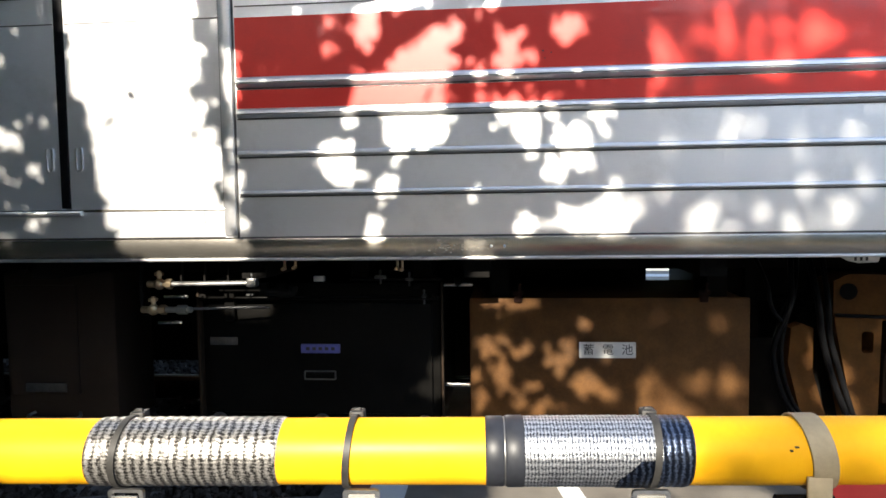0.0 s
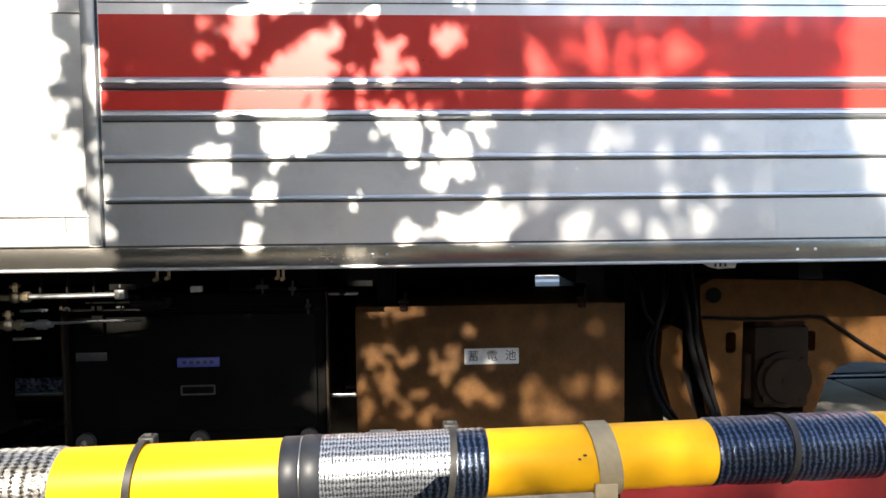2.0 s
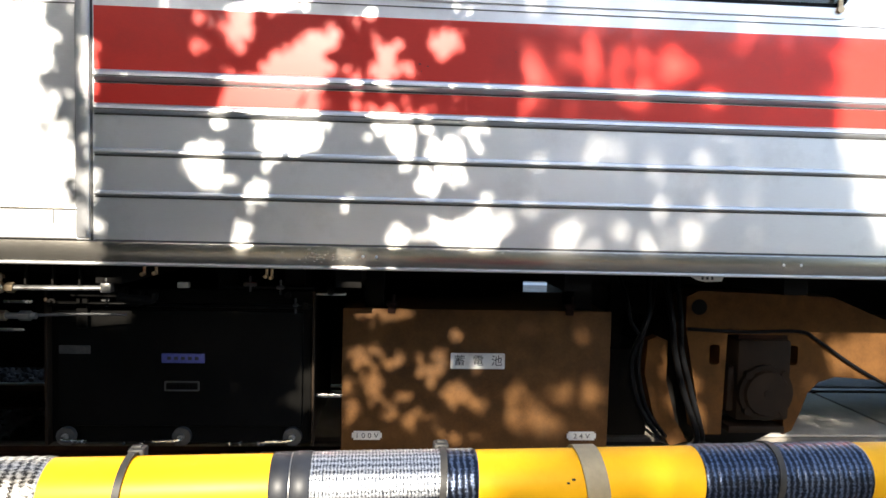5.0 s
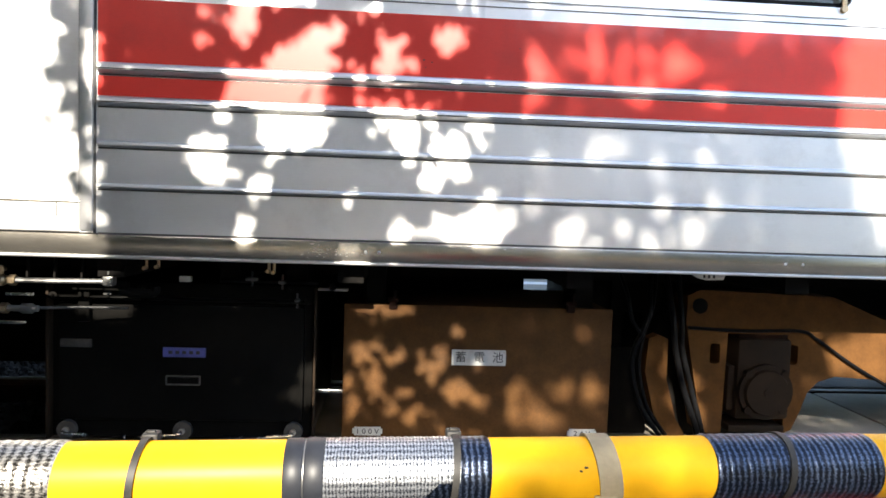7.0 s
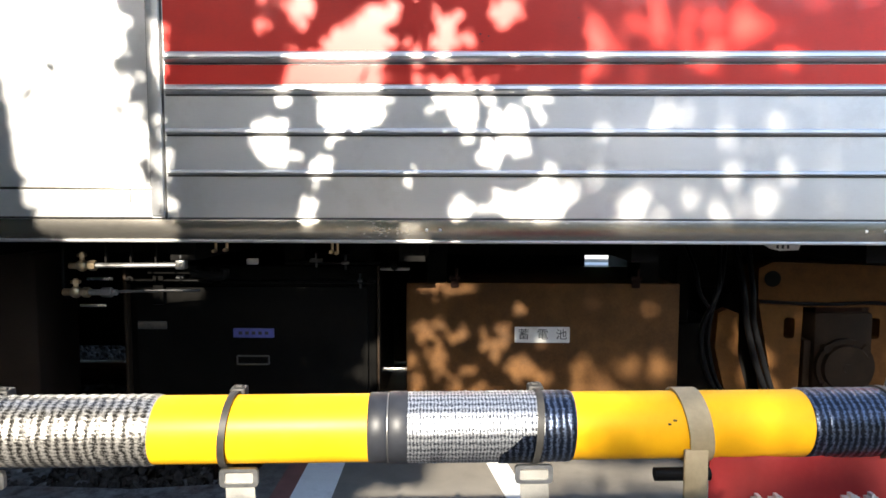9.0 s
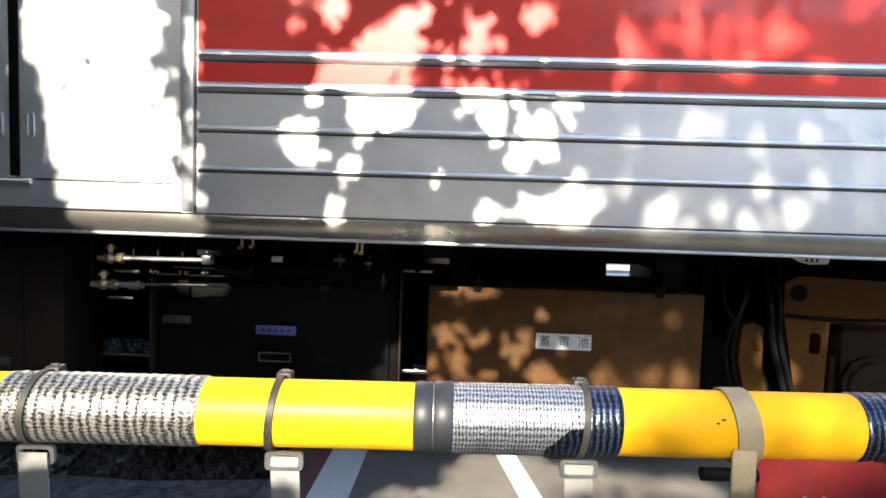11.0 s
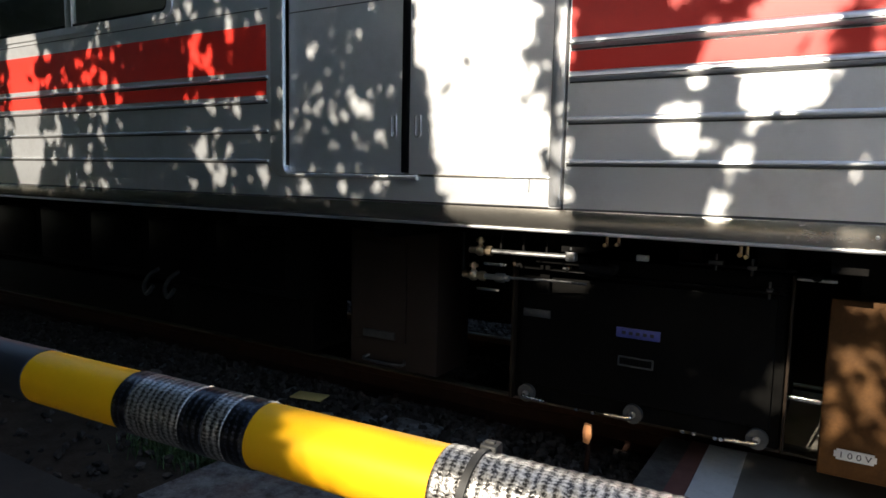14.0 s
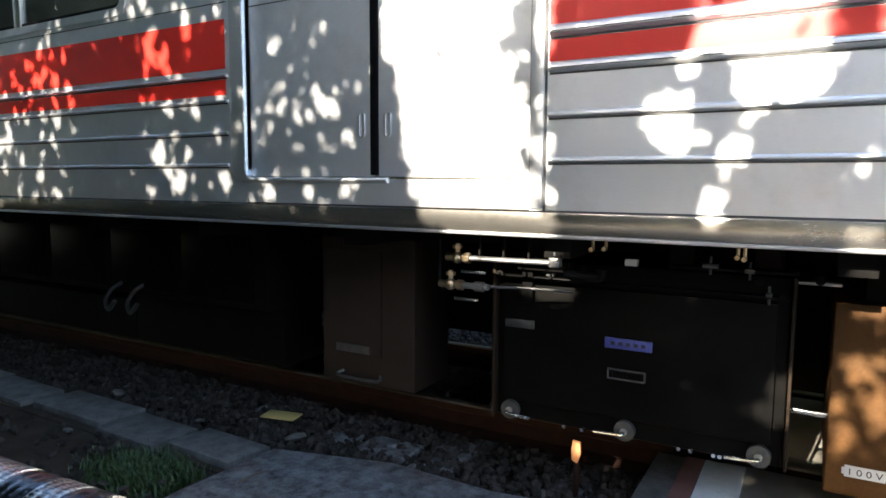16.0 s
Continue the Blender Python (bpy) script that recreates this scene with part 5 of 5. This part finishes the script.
# ---- unseen trees added behind, whose leaves throw the dappled shade ----
def crown_leaves(seed, x0, x1, z0, z1, d0, d1, count, gaps, dapple, size):
    """Leaves between the side of the train and the sun. The crown is laid out by where its shade falls on the side (x, z);
    gaps are clearings between the boughs, as ellipses; dapple gives clusters of small chance holes (number, least and
    largest size, middle, spread)."""
    rng = np.random.default_rng(seed)
    way = np.array((SUN.x / SUN.y, 1.0, SUN.z / SUN.y))
    g = np.array(gaps)
    for n, lo, hi, cx, cz, sx, sz in dapple or ():
        g = np.concatenate([g, np.stack([cx + sx * rng.normal(0, 1, n).clip(-1.7, 1.7), cz + sz * rng.normal(0, 1, n).clip(-1.7, 1.7), rng.uniform(lo, hi, n), rng.uniform(lo, hi, n) * 1.3], 1)])
    x, z = rng.uniform(x0, x1, count), rng.uniform(z0, z1, count)
    keep = np.ones(count, bool)
    wob = np.array([0.75 * noise.noise((a * 13, b * 13, seed)) + 0.5 * noise.noise((a * 31, b * 31, seed + 5)) for a, b in zip(x.tolist(), z.tolist())])
    stray = rng.uniform(0, 1, count) < 0.0015
    for cx, cz, rx, rz in g:
        keep &= ((x - cx) / (rx + 0.012)) ** 2 + ((z - cz) / (rz + 0.012)) ** 2 > 1 + wob * min(1.0, rx / 0.07, 0.10 / rx)
    keep |= stray
    x, z = x[keep], z[keep]
    k = len(x)
    d = rng.uniform(d0, d1, k)
    c = np.stack([x, np.full(k, Y), z], 1) - d[:, None] * way
    a = rng.normal(size=(k, 3))
    a /= np.linalg.norm(a, axis=1)[:, None]
    b = np.cross(a, rng.normal(size=(k, 3)))
    b /= np.linalg.norm(b, axis=1)[:, None]
    h = np.cross(a, b)
    s = rng.uniform(*size, k)[:, None]
    vs = np.stack([c - a * s, c + b * s * 0.42 + h * s * 0.12, c + a * s, c - b * s * 0.42 + h * s * 0.12], 1).reshape(-1, 3)
    i = np.arange(k)[:, None] * 4
    return vs, i + np.array([0, 1, 2, 3])


# clearings, set where sun has to fall: large ones by the doors and along the side, small ones between
GAPS_DOOR = [(-1.53, 1.75, 0.27, 0.30), (-1.46, 1.40, 0.255, 0.36), (-1.36, 1.08, 0.26, 0.17), (-1.24, 1.00, 0.17, 0.14), (-1.55, 2.0, 0.28, 0.25),
             (-1.12, 1.66, 0.03, 0.12), (-1.45, 2.3, 0.35, 0.35)]
GAPS_SIDE = [(-0.39, 1.71, 0.125, 0.095), (-0.47, 1.59, 0.200, 0.065), (-0.41, 1.48, 0.125, 0.085), (-0.31, 1.80, 0.070, 0.045), (-0.67, 1.52, 0.034, 0.043), (-0.715, 1.33, 0.070, 0.068), (-0.745, 1.42, 0.028, 0.036), (-0.54, 1.24, 0.034, 0.060), (-0.585, 1.08, 0.034, 0.075), (-0.61, 1.85, 0.052, 0.077), (-0.48, 1.95, 0.086, 0.043), (-0.07, 1.73, 0.052, 0.060), (0.00, 1.45, 0.060, 0.052), (0.17, 1.41, 0.055, 0.060), (0.15, 1.82, 0.060, 0.060), (0.26, 1.51, 0.052, 0.026), (-0.01, 1.10, 0.043, 0.034), (0.24, 1.12, 0.146, 0.060), (-0.20, 1.00, 0.060, 0.034), (2.02, 1.78, 0.36, 0.72)]
GAPS_FAR = [(0.70, 1.78, 0.03, 0.06), (0.64, 1.13, 0.06, 0.04), (1.00, 1.76, 0.03, 0.07), (0.49, 1.73, 0.03, 0.04), (0.82, 1.45, 0.03, 0.04), (1.12, 1.15, 0.05, 0.05)]
GAPS_LOW = [(-0.223, 0.763, 0.045, 0.05), (-0.162, 0.639, 0.036, 0.05), (-0.235, 0.538, 0.045, 0.045), (-0.149, 0.70, 0.02, 0.03), (0.207, 0.863, 0.030, 0.034), (0.133, 0.788, 0.026, 0.028), (0.084, 0.695, 0.030, 0.045), (0.047, 0.751, 0.02, 0.02),
            (0.206, 0.582, 0.055, 0.06), (0.305, 0.545, 0.050, 0.05), (0.452, 0.563, 0.045, 0.048), (0.66, 0.60, 0.05, 0.04), (0.513, 0.907, 0.03, 0.03), (0.771, 0.863, 0.034, 0.04), (0.575, 0.485, 0.15, 0.06), (0.80, 0.60, 0.035, 0.09), (-0.08, 0.94, 0.035, 0.03),
            (0.035, 0.501, 0.045, 0.026), (-0.186, 0.957, 0.08, 0.012), (-0.014, 0.951, 0.04, 0.014), (0.243, 0.40, 0.09, 0.022)]
GAPS_LOW = [(x, z, a * 0.88, b * 0.88) for x, z, a, b in GAPS_LOW]
GAPS_LOW += [(-0.45, 0.56, 0.075, 0.045), (-0.42, 0.63, 0.045, 0.085), (2.30, 0.87, 0.28, 0.13), (1.98, 0.52, 0.05, 0.08), (1.33, 0.61, 0.058, 0.130), (1.25, 0.76, 0.043, 0.058)]
GAPS_BOOM = [(-0.26, -0.01, 0.12, 0.06), (-0.10, -0.01, 0.14, 0.06), (0.06, 0.0, 0.14, 0.06), (0.12, 0.04, 0.10, 0.04), (0.08, 0.11, 0.24, 0.08), (-0.34, 0.035, 0.05, 0.02),
             (0.62, 0.13, 0.16, 0.03), (0.95, 0.05, 0.08, 0.03), (0.90, 0.14, 0.08, 0.03), (0.05, 0.22, 0.20, 0.06), (-1.18, 0.31, 0.03, 0.04)]
GAPS_BOOM += [(-0.09, -0.02, 0.36, 0.085), (0.34, -0.02, 0.24, 0.085), (0.70, -0.02, 0.22, 0.085), (0.2, 0.14, 0.42, 0.085), (0.75, 0.12, 0.2, 0.05)]
GAPS_BOOM += [(0.14, -0.01, 0.08, 0.05)]
GAPS_LEFT = [(-4.79, 1.30, 0.19, 0.24), (-4.79, 1.60, 0.18, 0.30), (-4.80, 1.92, 0.2, 0.14), (-4.79, 1.12, 0.16, 0.10), (-3.14, 1.82, 0.05, 0.07), (-3.08, 1.30, 0.04, 0.09), (-2.94, 1.17, 0.05, 0.06), (-2.65, 1.17, 0.04, 0.07), (-2.32, 1.49, 0.03, 0.03),
             (-2.24, 1.46, 0.03, 0.03), (-2.04, 1.46, 0.025, 0.035), (-2.19, 1.21, 0.025, 0.025), (-2.82, 1.49, 0.03, 0.06), (-2.88, 1.85, 0.03, 0.07)]

GAPS_LEFT = [(x, z, a * 0.72, b * 0.78) if a < 0.1 else (x, z, a, b) for x, z, a, b in GAPS_LEFT]


def tree(base, top, lab, leaves, boughs, seed):
    t = thing("tree", base, lab, "tree", "trees along the road")
    random.seed(seed)
    bx, by, bz = base
    bm = bmesh.new()
    n = 10
    pts = [Vector((bx + 0.12 * math.sin(k * 0.9), by + 0.10 * math.cos(k * 0.7), bz + (top - bz) * k / n)) for k in range(n + 1)]
    for k in range(n):
        cyl(bm, pts[k], pts[k + 1], 0.13 * (1 - 0.075 * k), 14, 0.13 * (1 - 0.075 * (k + 1)))
    part("trunk", bm, BARK, t, "grey-brown tapered trunk")
    for i, b in enumerate(boughs):
        s = pts[8 + i % 3]
        e = Vector(b)
        m = (s + e) / 2 + Vector((0, 0, 0.35))
        bm = bmesh.new()
        tube(bm, [s, m, e], 0.022, 8)
        part("limb", bm, BARK, t)
    vs, fs = leaves
    me = mesh_from("crown", vs.tolist(), fs.tolist(), LEAF)
    c = new("crown", me)
    c.parent = t
    c.matrix_parent_inverse = Matrix.Translation(base).inverted()
    c["label"] = "dense crown of small green leaves"
    return t


GAPS_FAR += [(2.45, 0.38, 0.30, 0.10)]
ALL_GAPS = GAPS_DOOR + GAPS_SIDE + GAPS_FAR + GAPS_LOW + GAPS_BOOM + GAPS_LEFT
near_a = crown_leaves(11, -7.2, -1.75, 0.0, 3.3, 2.9, 3.7, 90000, ALL_GAPS, [(52, 0.012, 0.026, -4.05, 1.55, 0.17, 0.28), (26, 0.012, 0.026, -4.52, 1.45, 0.11, 0.25), (22, 0.012, 0.026, -4.98, 1.5, 0.08, 0.25), (20, 0.012, 0.028, -3.1, 1.75, 0.14, 0.16), (10, 0.012, 0.026, -2.98, 1.25, 0.12, 0.12), (22, 0.008, 0.017, -2.2, 1.4, 0.2, 0.14), (8, 0.008, 0.017, -2.62, 1.35, 0.05, 0.14), (14, 0.008, 0.018, -2.2, 1.75, 0.25, 0.15), (14, 0.010, 0.024, -3.3, 2.05, 0.4, 0.12), (10, 0.010, 0.02, -2.2, 1.12, 0.3, 0.03), (14, 0.012, 0.026, -4.3, 1.65, 0.3, 0.2)], (0.03, 0.062))
tree((-6.6, -0.9, -0.2), 4.6, "unseen leafy tree with a dense low crown, added for its shade", near_a, [(-7.2, -0.4, 3.5), (-6.0, -0.7, 4.4), (-7.4, -0.6, 2.9), (-6.3, -0.5, 3.9)], 2)
near_b = crown_leaves(15, -1.8, 0.42, -0.20, 3.3, 2.9, 3.7, 48000, ALL_GAPS, [(7, 0.015, 0.028, -0.45, 1.75, 0.2, 0.12), (8, 0.015, 0.03, -0.1, 1.75, 0.1, 0.12), (10, 0.015, 0.03, 0.1, 1.45, 0.16, 0.1), (10, 0.02, 0.035, 0.3, 1.15, 0.1, 0.06), (60, 0.010, 0.021, 0.05, 0.60, 0.26, 0.12), (4, 0.012, 0.022, -0.6, 1.3, 0.1, 0.1), (26, 0.008, 0.02, -1.17, 1.4, 0.04, 0.3), (14, 0.008, 0.018, -0.45, 1.58, 0.2, 0.17), (16, 0.008, 0.02, 0.1, 1.55, 0.17, 0.2), (10, 0.008, 0.02, 0.2, 1.12, 0.15, 0.05)], (0.03, 0.062))
# extra low leaves added to stop stray sun under the train
dense_v, dense_f = crown_leaves(31, -6.5, -0.75, -0.60, 0.98, 3.0, 3.6, 46000, ALL_GAPS, None, (0.03, 0.062))
near_b = (np.concatenate([near_b[0], dense_v]), np.concatenate([near_b[1], dense_f + len(near_b[0])]))
sprig_v, sprig_f = crown_leaves(33, -1.33, -1.13, 1.36, 1.74, 3.0, 3.5, 80, [(9.0, 9.0, 0.1, 0.1)], None, (0.018, 0.034))
near_b = (np.concatenate([near_b[0], sprig_v]), np.concatenate([near_b[1], sprig_f + len(near_b[0])]))
tree((2.6, -1.0, -0.2), 5.0, "unseen young tree with overhanging boughs, added for its shade", near_b, [(0.6, -0.6, 4.7), (-0.5, -0.5, 4.7), (-0.2, -0.6, 5.0)], 5)
far = crown_leaves(12, 0.32, 2.9, -0.9, 3.1, 6.0, 7.6, 19000, ALL_GAPS, [(34, 0.006, 0.018, 0.72, 1.72, 0.2, 0.14), (24, 0.006, 0.017, 1.1, 1.6, 0.18, 0.2), (36, 0.006, 0.018, 0.75, 1.13, 0.28, 0.06), (12, 0.005, 0.012, 0.9, 1.4, 0.3, 0.08), (22, 0.012, 0.026, 0.64, 0.56, 0.16, 0.10), (10, 0.02, 0.04, 1.25, 0.6, 0.08, 0.14)], (0.05, 0.085))
# extra leaves added to deepen the shade on the battery box
low_v, low_f = crown_leaves(43, 0.33, 1.02, 0.34, 0.99, 6.0, 7.2, 800, ALL_GAPS, [(22, 0.014, 0.028, 0.64, 0.56, 0.16, 0.10)], (0.04, 0.07))
far = (np.concatenate([far[0], low_v]), np.concatenate([far[1], low_f + len(far[0])]))
# thin leaf layer added to half-shade the right of the pole
thin_v, thin_f = crown_leaves(41, 0.27, 0.95, -0.12, 0.07, 7.0, 9.0, 420, [(9.0, 0.0, 0.1, 0.1)], None, (0.020, 0.036))
far = (np.concatenate([far[0], thin_v]), np.concatenate([far[1], thin_f + len(far[0])]))
tree((4.6, -4.8, -0.2), 6.8, "unseen tall tree with gaps in its crown, added for its shade", far, [(0.0, -4.1, 6.0), (0.7, -4.0, 6.4), (2.3, -4.0, 6.2)], 1)
upper = crown_leaves(16, -11.0, -1.95, 3.0, 9.0, 1.2, 4.6, 26000, [(-1.5, 3.2, 0.5, 1.0)], None, (0.09, 0.15))
wide_v, wide_f = crown_leaves(21, -13.0, -7.0, -0.2, 3.3, 3.0, 4.0, 22000, [(-1.5, 3.2, 0.5, 1.0)], None, (0.06, 0.10))
upper = (np.concatenate([upper[0], wide_v]), np.concatenate([upper[1], wide_f + len(upper[0])]))
tree((-8.6, -1.6, -0.2), 7.5, "unseen tall spreading tree, added to shade the track", upper, [(-6.6, -0.8, 6.8), (-9.4, -0.4, 6.5), (-7.0, 0.2, 7.2)], 6)
# made-up leaf screens behind the view, to shade the ground and underfloor
low_vs, low_fs = crown_leaves(13, -13.0, 0.3, -3.7, 0.3, 8.0, 9.0, 44000, GAPS_BOOM + GAPS_LOW, None, (0.06, 0.10))
right_v, right_f = crown_leaves(18, 0.2, 1.7, -3.7, -0.15, 8.0, 9.0, 7000, GAPS_BOOM + [(0.9, -0.4, 0.25, 0.1)], [(20, 0.05, 0.09, 1.0, -0.5, 1.0, 0.2)], (0.06, 0.10))
low_vs, low_fs = np.concatenate([low_vs, right_v]), np.concatenate([low_fs, right_f + len(low_vs)])
side_v, side_f = crown_leaves(23, 1.7, 11.0, -3.7, -0.25, 8.0, 9.0, 30000, GAPS_BOOM, None, (0.06, 0.10))
low_vs, low_fs = np.concatenate([low_vs, side_v]), np.concatenate([low_fs, side_f + len(low_vs)])
# leaf screen added at the left end against low sky light
end = np.random.default_rng(19)
ec = np.stack([end.uniform(-12.5, -10.5, 14000), end.uniform(-6.0, 2.3, 14000), end.uniform(-0.1, 5.5, 14000)], 1)
ea, eb = end.normal(0, 0.07, (14000, 3)), end.normal(0, 0.04, (14000, 3))
end_v = np.stack([ec - ea, ec + eb, ec + ea, ec - eb], 1).reshape(-1, 3)
low_fs = np.concatenate([low_fs, np.arange(14000)[:, None] * 4 + np.array([0, 1, 2, 3]) + len(low_vs)])
low_vs = np.concatenate([low_vs, end_v])
near_v, near_f = crown_leaves(22, -10.0, -2.0, -1.6, 0.1, 3.0, 3.8, 26000, GAPS_BOOM, None, (0.05, 0.08))
low_vs, low_fs = np.concatenate([low_vs, near_v]), np.concatenate([low_fs, near_f + len(low_vs)])
# leaf bank added beyond the track to dim the far sky light
bank = np.random.default_rng(20)
bc = np.stack([bank.uniform(-30, -1.2, 26000), bank.uniform(9.4, 10.6, 26000), bank.uniform(-0.1, 4.0, 26000)], 1)
bc[:9000] += np.array((0.0, 5.2, 0.0))
bc[:9000, 0] = bank.uniform(-1.5, 14.0, 9000)
ba, bb = bank.normal(0, 0.11, (26000, 3)), bank.normal(0, 0.06, (26000, 3))
low_fs = np.concatenate([low_fs, np.arange(26000)[:, None] * 4 + np.array([0, 1, 2, 3]) + len(low_vs)])
low_vs = np.concatenate([low_vs, np.stack([bc - ba, bc + bb, bc + ba, bc - bb], 1).reshape(-1, 3)])
ok = (low_vs[:, 2] > -0.2)[low_fs].all(axis=1)
# all these light-blocking leaf screens go into one mesh
hedge = new("hedge", mesh_from("hedge", low_vs.tolist(), low_fs[ok].tolist(), LEAF))
tagged(hedge, "green leaf screens added to cut low sun and sky light", "hedge", kind="stuff")
